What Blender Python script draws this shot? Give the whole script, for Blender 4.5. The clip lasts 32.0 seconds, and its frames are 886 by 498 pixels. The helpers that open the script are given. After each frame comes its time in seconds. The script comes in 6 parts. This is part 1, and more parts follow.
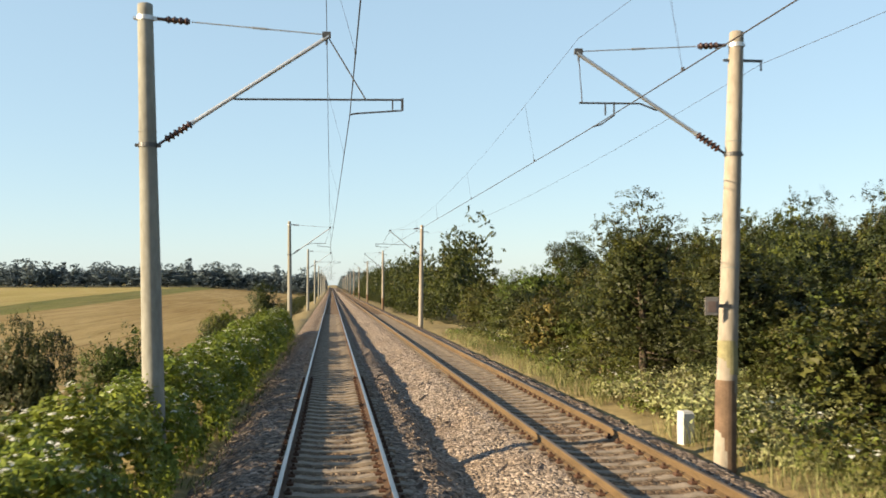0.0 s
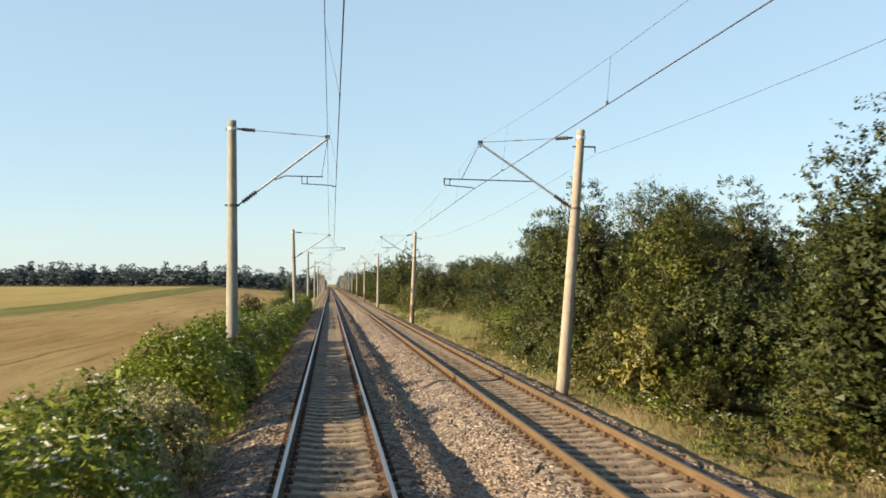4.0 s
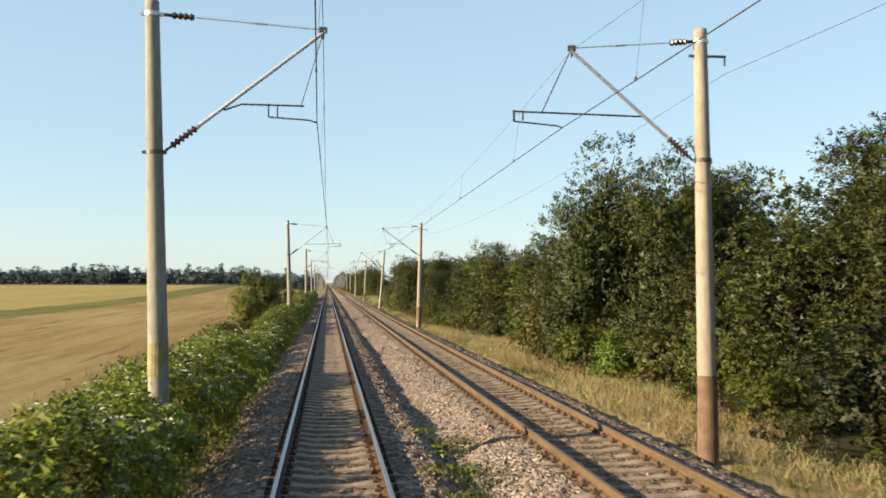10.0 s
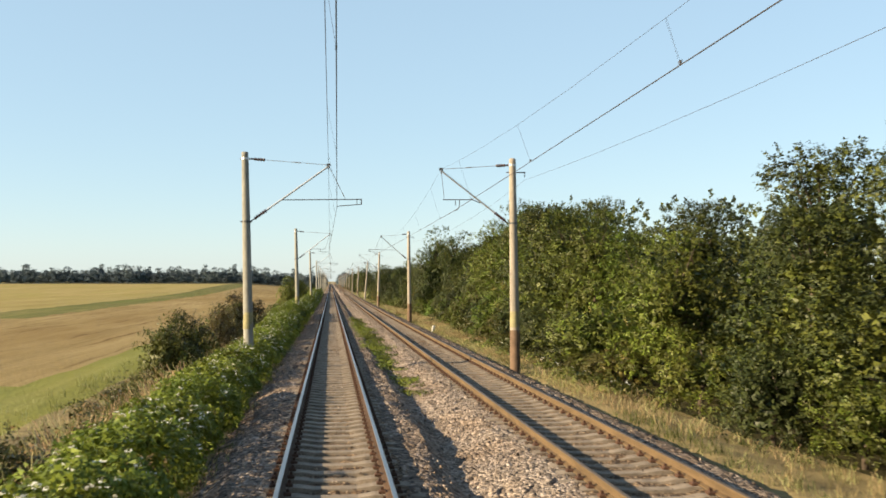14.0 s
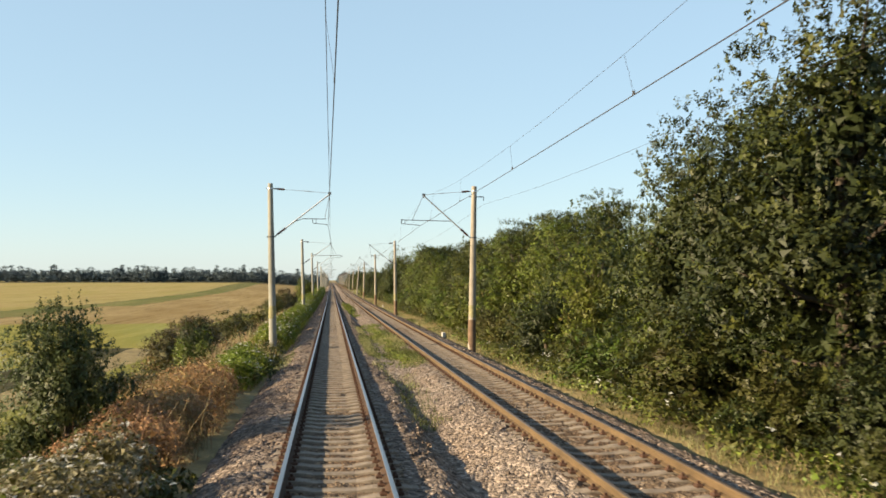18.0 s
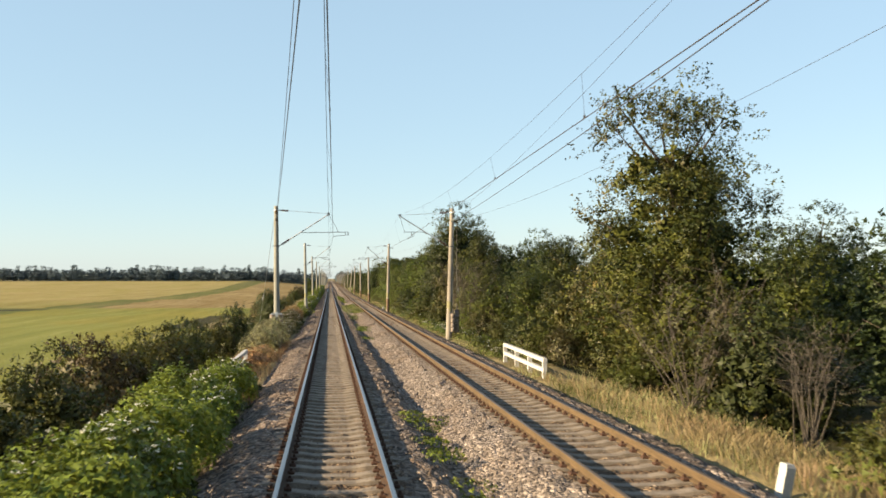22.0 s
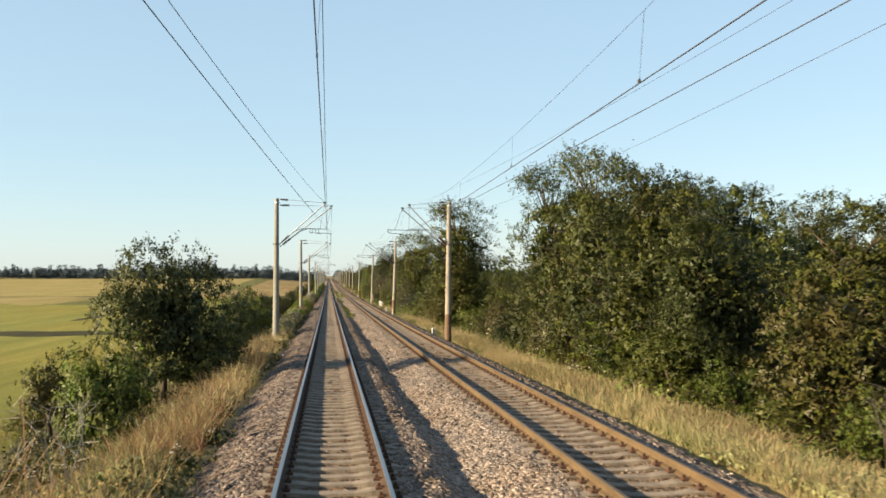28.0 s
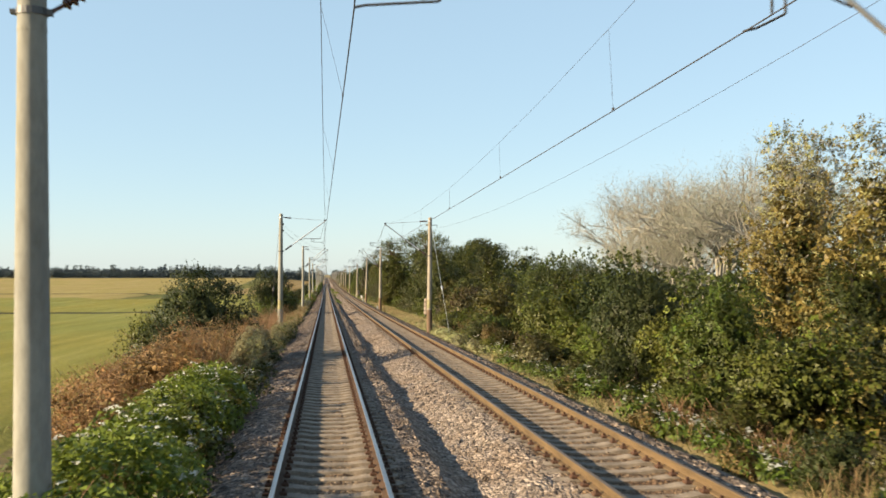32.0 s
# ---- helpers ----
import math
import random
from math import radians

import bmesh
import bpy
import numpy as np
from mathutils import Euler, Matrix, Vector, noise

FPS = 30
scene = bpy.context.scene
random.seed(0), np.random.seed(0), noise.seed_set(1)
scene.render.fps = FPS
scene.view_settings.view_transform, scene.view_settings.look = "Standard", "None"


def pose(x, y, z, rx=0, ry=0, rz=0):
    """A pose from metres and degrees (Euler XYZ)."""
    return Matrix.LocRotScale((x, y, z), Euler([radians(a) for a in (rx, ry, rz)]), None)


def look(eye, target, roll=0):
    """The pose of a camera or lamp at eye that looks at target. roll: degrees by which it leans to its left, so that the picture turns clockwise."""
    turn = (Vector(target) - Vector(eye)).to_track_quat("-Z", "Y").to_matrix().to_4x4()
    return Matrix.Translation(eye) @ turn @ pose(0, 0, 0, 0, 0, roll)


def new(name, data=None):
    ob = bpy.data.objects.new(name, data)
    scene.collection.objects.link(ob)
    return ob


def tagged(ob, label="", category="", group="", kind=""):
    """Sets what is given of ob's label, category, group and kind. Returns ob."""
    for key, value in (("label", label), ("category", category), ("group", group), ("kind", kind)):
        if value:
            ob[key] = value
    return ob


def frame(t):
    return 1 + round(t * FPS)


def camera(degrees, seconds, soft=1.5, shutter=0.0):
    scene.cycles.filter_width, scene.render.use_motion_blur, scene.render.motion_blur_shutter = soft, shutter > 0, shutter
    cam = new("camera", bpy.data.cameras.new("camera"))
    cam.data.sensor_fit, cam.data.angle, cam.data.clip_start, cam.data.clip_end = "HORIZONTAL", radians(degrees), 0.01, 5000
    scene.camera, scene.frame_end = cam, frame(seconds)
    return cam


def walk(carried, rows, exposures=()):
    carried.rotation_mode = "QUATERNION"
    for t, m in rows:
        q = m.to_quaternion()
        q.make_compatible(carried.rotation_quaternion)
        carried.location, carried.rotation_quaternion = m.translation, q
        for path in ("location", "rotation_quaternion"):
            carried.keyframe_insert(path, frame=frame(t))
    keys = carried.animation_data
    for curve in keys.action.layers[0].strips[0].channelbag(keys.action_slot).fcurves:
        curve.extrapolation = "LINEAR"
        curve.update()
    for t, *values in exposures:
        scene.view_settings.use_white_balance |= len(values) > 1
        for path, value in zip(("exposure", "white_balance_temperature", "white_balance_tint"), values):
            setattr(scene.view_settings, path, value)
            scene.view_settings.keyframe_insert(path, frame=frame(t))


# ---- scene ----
# The line runs along y; x = 0 is the middle of the nearer track, z = 0 its rail tops at y = 0.
SLOPE_Y = [-800, -640, -473, -309, -144, 0, 400, 900]
SLOPE = [0.0, -0.0150, -0.0140, -0.0085, -0.0050, -0.0025, -0.0025, 0.0]
_ys = np.arange(-2600.0, 2601.0)
_sl = np.interp(_ys, SLOPE_Y, SLOPE)
_zz = np.concatenate([[0.0], np.cumsum((_sl[1:] + _sl[:-1]) / 2)])
_zz -= np.interp(0.0, _ys, _zz)


def zt(y):
    """Height of the rail tops at y."""
    return np.interp(y, _ys, _zz)


cam = camera(49.0, 32.0, soft=1.65, shutter=0.12)
# seconds, place along the line, heading to the right of the line and upward tilt over it (degrees), roll
PATH = [
    (0.0, -0.00, 6.557, 2.180, 0.00),
    (1.0, -15.76, 6.517, 2.180, 0.00),
    (2.0, -31.56, 6.615, 2.180, 0.00),
    (3.0, -47.36, 6.654, 2.180, 0.00),
    (4.0, -63.14, 6.621, 2.180, 0.00),
    (6.5, -103.15, 6.571, 2.180, 0.00),
    (7.0, -111.24, 6.670, 2.180, 0.00),
    (8.0, -127.49, 6.626, 2.180, 0.00),
    (9.0, -143.84, 6.692, 2.180, 0.00),
    (10.0, -160.29, 6.766, 2.180, 0.00),
    (11.0, -176.84, 6.719, 2.180, 0.00),
    (12.0, -193.46, 6.668, 2.180, 0.00),
    (13.0, -210.09, 6.601, 2.180, 0.00),
    (16.0, -259.81, 6.584, 2.180, 0.00),
    (17.0, -276.19, 6.651, 2.180, 0.00),
    (18.0, -292.59, 6.546, 2.180, 0.00),
    (19.0, -308.95, 6.588, 2.180, 0.00),
    (19.5, -317.09, 6.634, 2.180, 0.00),
    (20.0, -325.22, 6.616, 2.180, 0.00),
    (21.0, -341.51, 6.672, 2.180, 0.00),
    (22.0, -357.86, 6.635, 2.180, 0.00),
    (23.0, -374.24, 6.590, 2.180, 0.00),
    (25.0, -407.10, 6.736, 2.180, 0.00),
    (25.5, -415.35, 6.576, 2.180, 0.00),
    (28.0, -456.80, 6.721, 2.180, 0.00),
    (29.0, -473.26, 6.753, 2.180, 0.00),
    (30.0, -489.67, 6.782, 2.180, 0.00),
    (31.0, -506.11, 6.726, 2.180, 0.00),
    (32.0, -522.57, 6.846, 2.180, 0.00),
]


def eye_pose(y, heading, tilt, roll):
    eye = Vector((-0.07, y, float(zt(y)) + 2.64))
    up = math.tan(radians(tilt)) + float(np.interp(y + 14, SLOPE_Y, SLOPE))
    return look(eye, eye + 100 * Vector((math.tan(radians(heading)), 1, up)), roll)


walk(cam, [(t, eye_pose(y, h, p, r)) for t, y, h, p, r in PATH], [(0, 1.44, 7100, 10), (32, 1.44, 7100, 10)])

# ---- daylight ----
SUN_FROM = Vector((-10, -2.0, 3.8)).normalized()
world = bpy.data.worlds.new("sky")
scene.world = world
world.use_nodes = True
wn = world.node_tree
sky = wn.nodes.new("ShaderNodeTexSky")
sky.sky_type, sky.sun_disc = "NISHITA", False
sky.sun_elevation = math.asin(SUN_FROM.z)
sky.sun_rotation = math.atan2(SUN_FROM.x, SUN_FROM.y)
sky.altitude, sky.air_density, sky.dust_density, sky.ozone_density = 100, 1.0, 0.3, 2.0
# summer haze evens the clear sky out and thins overhead
haze = wn.nodes.new("ShaderNodeMix")
haze.data_type = "RGBA"
way = wn.nodes.new("ShaderNodeTexCoord")
height = wn.nodes.new("ShaderNodeSeparateXYZ")
thins = wn.nodes.new("ShaderNodeMapRange")
thins.interpolation_type = "SMOOTHSTEP"
thins.inputs[1].default_value, thins.inputs[2].default_value, thins.inputs[3].default_value, thins.inputs[4].default_value = 0.15, 0.8, 0.66, 0.18
wn.links.new(way.outputs["Generated"], height.inputs[0])
wn.links.new(height.outputs[2], thins.inputs[0])
wn.links.new(thins.outputs[0], haze.inputs[0])
haze.inputs[7].default_value = (1.98, 2.96, 3.86, 1)
wn.links.new(sky.outputs[0], haze.inputs[6])
wn.links.new(haze.outputs[2], wn.nodes["Background"].inputs[0])
wn.nodes["Background"].inputs[1].default_value = 0.088
sun = new("sun", bpy.data.lights.new("sun", "SUN"))
sun.data.energy, sun.data.angle, sun.data.color = 5.0, radians(0.5), (1.0, 0.82, 0.58)
sun.matrix_world = look(SUN_FROM * 50, (0, 0, 0))

# ---- materials ----
MATS = {}


def base_material(name, roughness=0.8, metal=0.0, spec=0.3):
    m = bpy.data.materials.new(name)
    m.use_nodes = True
    b = m.node_tree.nodes["Principled BSDF"]
    b.inputs["Roughness"].default_value = roughness
    b.inputs["Metallic"].default_value = metal
    b.inputs["Specular IOR Level"].default_value = spec
    MATS[name] = m
    return m, m.node_tree.nodes, m.node_tree.links, b


def ramp(n, stops):
    r = n.new("ShaderNodeValToRGB")
    r.color_ramp.elements[0].position, r.color_ramp.elements[0].color = stops[0][0], (*stops[0][1], 1)
    r.color_ramp.elements[1].position, r.color_ramp.elements[1].color = stops[-1][0], (*stops[-1][1], 1)
    for p, c in stops[1:-1]:
        e = r.color_ramp.elements.new(p)
        e.color = (*c, 1)
    return r


def mix_rgb(n, l, kind, fac, a, b):
    x = n.new("ShaderNodeMix")
    x.data_type, x.blend_type = "RGBA", kind
    for sock, v in ((x.inputs[0], fac), (x.inputs[6], a), (x.inputs[7], b)):
        if hasattr(v, "links"):
            l.new(v, sock)
        elif isinstance(v, tuple):
            sock.default_value = (*v, 1)
        else:
            sock.default_value = v
    return x.outputs[2]


def world_pos(n, l, scale=(1, 1, 1)):
    g = n.new("ShaderNodeNewGeometry")
    mp = n.new("ShaderNodeMapping")
    mp.inputs["Scale"].default_value = scale
    l.new(g.outputs["Position"], mp.inputs["Vector"])
    return mp.outputs[0]


def tex_noise(n, l, vec, scale, detail=4, rough=0.6):
    t = n.new("ShaderNodeTexNoise")
    t.inputs["Scale"].default_value, t.inputs["Detail"].default_value, t.inputs["Roughness"].default_value = scale, detail, rough
    l.new(vec, t.inputs["Vector"])
    return t.outputs[0]


def bumped(n, l, b, height, strength, distance):
    u = n.new("ShaderNodeBump")
    u.inputs["Strength"].default_value, u.inputs["Distance"].default_value = strength, distance
    l.new(height, u.inputs["Height"])
    l.new(u.outputs[0], b.inputs["Normal"])


def stony(name, stops, cell, stain, stain_amount):
    """Crushed stone: cells of single stones with their own tint, dark joints in relief, and wide stains."""
    m, n, l, b = base_material(name, 0.9, 0, 0.2)
    pos = world_pos(n, l)
    wob = n.new("ShaderNodeVectorMath")
    wob.operation = "ADD"
    l.new(pos, wob.inputs[0])
    nz = n.new("ShaderNodeTexNoise")
    nz.inputs["Scale"].default_value = 1.4 / cell
    l.new(pos, nz.inputs["Vector"])
    sc = n.new("ShaderNodeVectorMath")
    sc.operation = "SCALE"
    sc.inputs[3].default_value = cell * 0.5
    l.new(nz.outputs[1], sc.inputs[0])
    l.new(sc.outputs[0], wob.inputs[1])
    v = n.new("ShaderNodeTexVoronoi")
    v.inputs["Scale"].default_value = 1.0 / cell
    l.new(wob.outputs[0], v.inputs["Vector"])
    sep = n.new("ShaderNodeSeparateColor")
    l.new(v.outputs["Color"], sep.inputs[0])
    col = ramp(n, stops)
    l.new(sep.outputs[0], col.inputs[0])
    v2 = n.new("ShaderNodeTexVoronoi")
    v2.inputs["Scale"].default_value = 0.45 / cell
    l.new(wob.outputs[0], v2.inputs["Vector"])
    big = tex_noise(n, l, pos, 0.55, 5)
    st = ramp(n, [(0.42, (1, 1, 1)), (0.68, stain)])
    l.new(big, st.inputs[0])
    c1 = mix_rgb(n, l, "MULTIPLY", stain_amount, col.outputs[0], st.outputs[0])
    mid = tex_noise(n, l, pos, 4.0, 3)
    md = ramp(n, [(0.3, (0.72, 0.70, 0.68)), (0.7, (1.15, 1.12, 1.08))])
    l.new(mid, md.inputs[0])
    c2 = mix_rgb(n, l, "MULTIPLY", 0.8, c1, md.outputs[0])
    l.new(c2, b.inputs["Base Color"])
    inv = n.new("ShaderNodeMath")
    inv.operation = "MULTIPLY_ADD"
    inv.inputs[1].default_value, inv.inputs[2].default_value = -1.0, 1.0
    l.new(v.outputs["Distance"], inv.inputs[0])
    add = n.new("ShaderNodeMath")
    add.operation = "ADD"
    l.new(inv.outputs[0], add.inputs[0])
    l.new(sep.outputs[1], add.inputs[1])
    bumped(n, l, b, add.outputs[0], 1.0, cell * 0.9)
    return m


def plain(name, color, vary=0.25, scale=6.0, roughness=0.8, metal=0.0, bump=0.3, spec=0.3, stretch=(1, 1, 1), dist=0.01):
    """Two scales of mottling on one base colour, with fine relief."""
    m, n, l, b = base_material(name, roughness, metal, spec)
    pos = world_pos(n, l, stretch)
    lo, hi = tuple(c * (1 - vary) for c in color), tuple(min(1, c * (1 + vary)) for c in color)
    r1 = ramp(n, [(0.3, lo), (0.7, hi)])
    l.new(tex_noise(n, l, pos, scale, 5), r1.inputs[0])
    r2 = ramp(n, [(0.35, (0.8, 0.78, 0.76)), (0.65, (1.1, 1.1, 1.1))])
    fine = tex_noise(n, l, pos, scale * 9, 3)
    l.new(fine, r2.inputs[0])
    l.new(mix_rgb(n, l, "MULTIPLY", 0.7, r1.outputs[0], r2.outputs[0]), b.inputs["Base Color"])
    bumped(n, l, b, fine, bump, dist)
    return m


LEAF_TONE = 0.95


def leafy(name, stops, roughness=0.5, through_light=0.20, spread=0.30):
    """Leaves: tint by leaf and by plant, a soft gloss, and light that shines through."""
    m, n, l, b = base_material(name, roughness, 0, 0.22)
    g = n.new("ShaderNodeNewGeometry")
    mid = [sum(c[i] for _, c in stops) / len(stops) for i in range(3)]
    col = ramp(n, [(p, tuple(LEAF_TONE * (0.55 * c[i] + 0.45 * mid[i]) for i in range(3))) for p, c in stops])
    l.new(g.outputs["Random Per Island"], col.inputs[0])
    oi = n.new("ShaderNodeObjectInfo")
    hs = n.new("ShaderNodeHueSaturation")
    mr = n.new("ShaderNodeMapRange")
    mr.inputs[3].default_value, mr.inputs[4].default_value = 1 - spread, 1 + 0.6 * spread
    l.new(oi.outputs["Random"], mr.inputs[0])
    l.new(mr.outputs[0], hs.inputs["Value"])
    big = tex_noise(n, l, world_pos(n, l), 0.35, 2)
    mh = n.new("ShaderNodeMapRange")
    mh.inputs[1].default_value, mh.inputs[2].default_value = 0.3, 0.7
    mh.inputs[3].default_value, mh.inputs[4].default_value = 0.475, 0.525
    two = n.new("ShaderNodeMath")
    two.operation = "PINGPONG"
    two.inputs[1].default_value = 0.21
    l.new(oi.outputs["Random"], two.inputs[0])
    both = n.new("ShaderNodeMath")
    both.operation = "MULTIPLY_ADD"
    both.inputs[1].default_value = 0.5
    l.new(big, both.inputs[0])
    scaled = n.new("ShaderNodeMath")
    scaled.operation = "MULTIPLY_ADD"
    scaled.inputs[1].default_value, scaled.inputs[2].default_value = 1.5, 0.09
    l.new(two.outputs[0], scaled.inputs[0])
    l.new(scaled.outputs[0], both.inputs[2])
    l.new(both.outputs[0], mh.inputs[0])
    l.new(mh.outputs[0], hs.inputs["Hue"])
    l.new(col.outputs[0], hs.inputs["Color"])
    l.new(hs.outputs[0], b.inputs["Base Color"])
    tr = n.new("ShaderNodeBsdfTranslucent")
    l.new(hs.outputs[0], tr.inputs[0])
    mx = n.new("ShaderNodeMixShader")
    mx.inputs[0].default_value = through_light
    l.new(b.outputs[0], mx.inputs[1])
    l.new(tr.outputs[0], mx.inputs[2])
    l.new(mx.outputs[0], n["Material Output"].inputs[0])
    return m


def field_mat(name, stops, wave, blotch, wheels=0.0):
    """A field in drilled rows along the line, with patches of other growth."""
    m, n, l, b = base_material(name, 0.9, 0, 0.1)
    pos = world_pos(n, l)
    lng = world_pos(n, l, (1.0, 0.04, 0.3))
    col = ramp(n, stops)
    l.new(tex_noise(n, l, lng, wave, 5, 0.7), col.inputs[0])
    bl = ramp(n, [(0.40, (1, 1, 1)), (0.66, blotch)])
    l.new(tex_noise(n, l, world_pos(n, l, (1, 0.3, 1)), 0.05, 3), bl.inputs[0])
    c = mix_rgb(n, l, "MULTIPLY", 1.0, col.outputs[0], bl.outputs[0])
    if wheels:
        # wheel tracks along the line, broken by the growth
        apart = n.new("ShaderNodeSeparateXYZ")
        l.new(pos, apart.inputs[0])
        lane = n.new("ShaderNodeMath")
        lane.operation = "PINGPONG"
        l.new(apart.outputs[0], lane.inputs[0])
        lane.inputs[1].default_value = wheels / 2
        worn = n.new("ShaderNodeMath")
        worn.operation = "MULTIPLY_ADD"
        l.new(tex_noise(n, l, world_pos(n, l, (1.0, 0.12, 1.0)), 0.5, 3), worn.inputs[0])
        worn.inputs[1].default_value = 1.3
        l.new(lane.outputs[0], worn.inputs[2])
        rut = ramp(n, [(0.60, (0.58, 0.51, 0.45)), (0.82, (1, 1, 1))])
        l.new(worn.outputs[0], rut.inputs[0])
        c = mix_rgb(n, l, "MULTIPLY", 1.0, c, rut.outputs[0])
    fine = tex_noise(n, l, pos, 5.0, 4)
    fr = ramp(n, [(0.3, (0.75, 0.75, 0.75)), (0.7, (1.2, 1.2, 1.2))])
    l.new(fine, fr.inputs[0])
    l.new(mix_rgb(n, l, "MULTIPLY", 0.8, c, fr.outputs[0]), b.inputs["Base Color"])
    bumped(n, l, b, fine, 0.6, 0.15)
    return m


stony("ballast_stone", [(0.0, (0.061, 0.0473, 0.0379)), (0.3, (0.1631, 0.131, 0.1035)), (0.7, (0.2578, 0.2105, 0.169)), (1.0, (0.4419, 0.3759, 0.3161))], 0.06, (0.80, 0.67, 0.53), 0.5)
stony("ballast_grey", [(0.0, (0.0462, 0.0359, 0.0294)), (0.4, (0.1386, 0.1077, 0.0848)), (0.8, (0.2205, 0.1764, 0.1414)), (1.0, (0.3796, 0.318, 0.2665))], 0.07, (0.7, 0.568, 0.42), 0.6)
stony("ballast_fouled", [(0.0, (0.0454, 0.0306, 0.0196)), (0.4, (0.121, 0.0843, 0.0534)), (0.8, (0.1865, 0.136, 0.089)), (1.0, (0.3326, 0.2586, 0.1781))], 0.05, (0.742, 0.529, 0.353), 0.6)
plain("verge_soil", (0.2048, 0.159, 0.0693), 0.4, 1.2, 0.95, bump=0.8, dist=0.06)
plain("sleeper_concrete", (0.20, 0.165, 0.125), 0.34, 4.0, 0.9, bump=0.5)
plain("rail_rust", (0.07656, 0.04524, 0.0261), 0.3, 5.0, 0.85, 0.1, stretch=(1, 0.2, 1))
plain("rail_polished", (0.27, 0.27, 0.28), 0.15, 3.0, 0.34, 0.95, 0.05, stretch=(8, 0.05, 1))
plain("rail_gold", (0.110, 0.073, 0.037), 0.3, 5.0, 0.8, 0.1, stretch=(1, 0.2, 1))
plain("rail_worn", (0.125, 0.09, 0.055), 0.2, 3.0, 0.5, 0.5, 0.05, stretch=(8, 0.05, 1))
plain("clip_rust", (0.06528, 0.03264, 0.01907), 0.35, 9.0, 0.9)
plain("mast_concrete", (0.222, 0.220, 0.190), 0.2, 1.4, 0.85, bump=0.35, stretch=(1, 1, 0.35))
plain("mast_concrete_warm", (0.262, 0.232, 0.188), 0.26, 1.6, 0.85, bump=0.35, stretch=(1, 1, 0.3))
plain("galvanised", (0.5, 0.52, 0.53), 0.12, 12.0, 0.45, 0.75, 0.1)
plain("dark_steel", (0.1, 0.1, 0.1), 0.2, 12.0, 0.5, 0.6, 0.1)
plain("wire_metal", (0.1, 0.085, 0.075), 0.15, 12.0, 0.5, 0.7, 0.05)
plain("insulator_glaze", (0.055, 0.028, 0.022), 0.2, 8.0, 0.2, 0.0, 0.0, 0.6)
plain("glass_insulator", (0.1679, 0.1842, 0.1679), 0.1, 8.0, 0.15, 0.0, 0.0, 0.6)
plain("white_paint", (0.4499, 0.4438, 0.4153), 0.08, 4.0, 0.7, bump=0.2)
plain("yellow_paint", (0.225, 0.205, 0.105), 0.3, 6.0, 0.7, bump=0.3)
plain("rust_stain", (0.1405, 0.093, 0.06026), 0.3, 4.0, 0.9, bump=0.3)
plain("weight_concrete", (0.2307, 0.1907, 0.1554), 0.2, 7.0, 0.9, bump=0.4)
plain("sign_grey", (0.1609, 0.1507, 0.1405), 0.15, 8.0, 0.6)
plain("sign_red", (0.15, 0.11, 0.095), 0.15, 8.0, 0.6)
plain("bark", (0.06528, 0.05022, 0.03515), 0.35, 6.0, 0.95, bump=0.8, stretch=(1, 1, 0.25))
plain("bark_rust", (0.155, 0.085, 0.045), 0.3, 6.0, 0.9, bump=0.3)
plain("bark_pale", (0.2482, 0.2361, 0.2009), 0.25, 5.0, 0.9, bump=0.4, stretch=(1, 1, 0.3))
plain("bark_dead", (0.0749, 0.06316, 0.0494), 0.3, 5.0, 0.95, bump=0.4, stretch=(1, 1, 0.3))
field_mat("stubble", [(0.25, (0.1631, 0.1147, 0.04513)), (0.5, (0.2473, 0.1842, 0.07993)), (0.75, (0.2968, 0.2355, 0.1115))], 0.9, (0.74, 0.66, 0.55), 3.4)
field_mat("wheat", [(0.25, (0.2212, 0.166, 0.05305)), (0.5, (0.2737, 0.2142, 0.08206)), (0.75, (0.3157, 0.2568, 0.1159))], 0.25, (0.86, 0.92, 0.70))
field_mat("green_crop", [(0.25, (0.07893, 0.07517, 0.02274)), (0.5, (0.1278, 0.1184, 0.03858)), (0.75, (0.1879, 0.1641, 0.05857))], 0.5, (0.75, 0.9, 0.6))
field_mat("meadow", [(0.25, (0.1182, 0.1296, 0.02749)), (0.5, (0.177, 0.1826, 0.04356)), (0.75, (0.2466, 0.2356, 0.0732))], 0.45, (1.15, 0.95, 0.75))
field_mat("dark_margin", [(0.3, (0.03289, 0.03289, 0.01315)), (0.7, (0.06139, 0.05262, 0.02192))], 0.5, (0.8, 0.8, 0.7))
leafy("leaf_dark", [(0.0, (0.02483, 0.03375, 0.00966)), (0.55, (0.03586, 0.04854, 0.01343)), (0.9, (0.051, 0.06521, 0.01913)), (1.0, (0.07542, 0.08979, 0.03227))])
leafy("leaf_mid", [(0.0, (0.04838, 0.06082, 0.01113)), (0.5, (0.07045, 0.08523, 0.01564)), (0.9, (0.09397, 0.1093, 0.02111)), (1.0, (0.1308, 0.1411, 0.03381))])
leafy("leaf_bright", [(0.0, (0.0674, 0.1012, 0.01359)), (0.5, (0.09794, 0.1392, 0.01925)), (1.0, (0.1492, 0.192, 0.02862))])
leafy("leaf_fresh", [(0.0, (0.094, 0.137, 0.021)), (0.5, (0.134, 0.186, 0.030)), (1.0, (0.195, 0.250, 0.046))], 0.55, 0.30)
leafy("leaf_olive", [(0.0, (0.04905, 0.0511, 0.01282)), (0.5, (0.07047, 0.07211, 0.01824)), (0.9, (0.09198, 0.09139, 0.02365)), (1.0, (0.1255, 0.1111, 0.03106))])
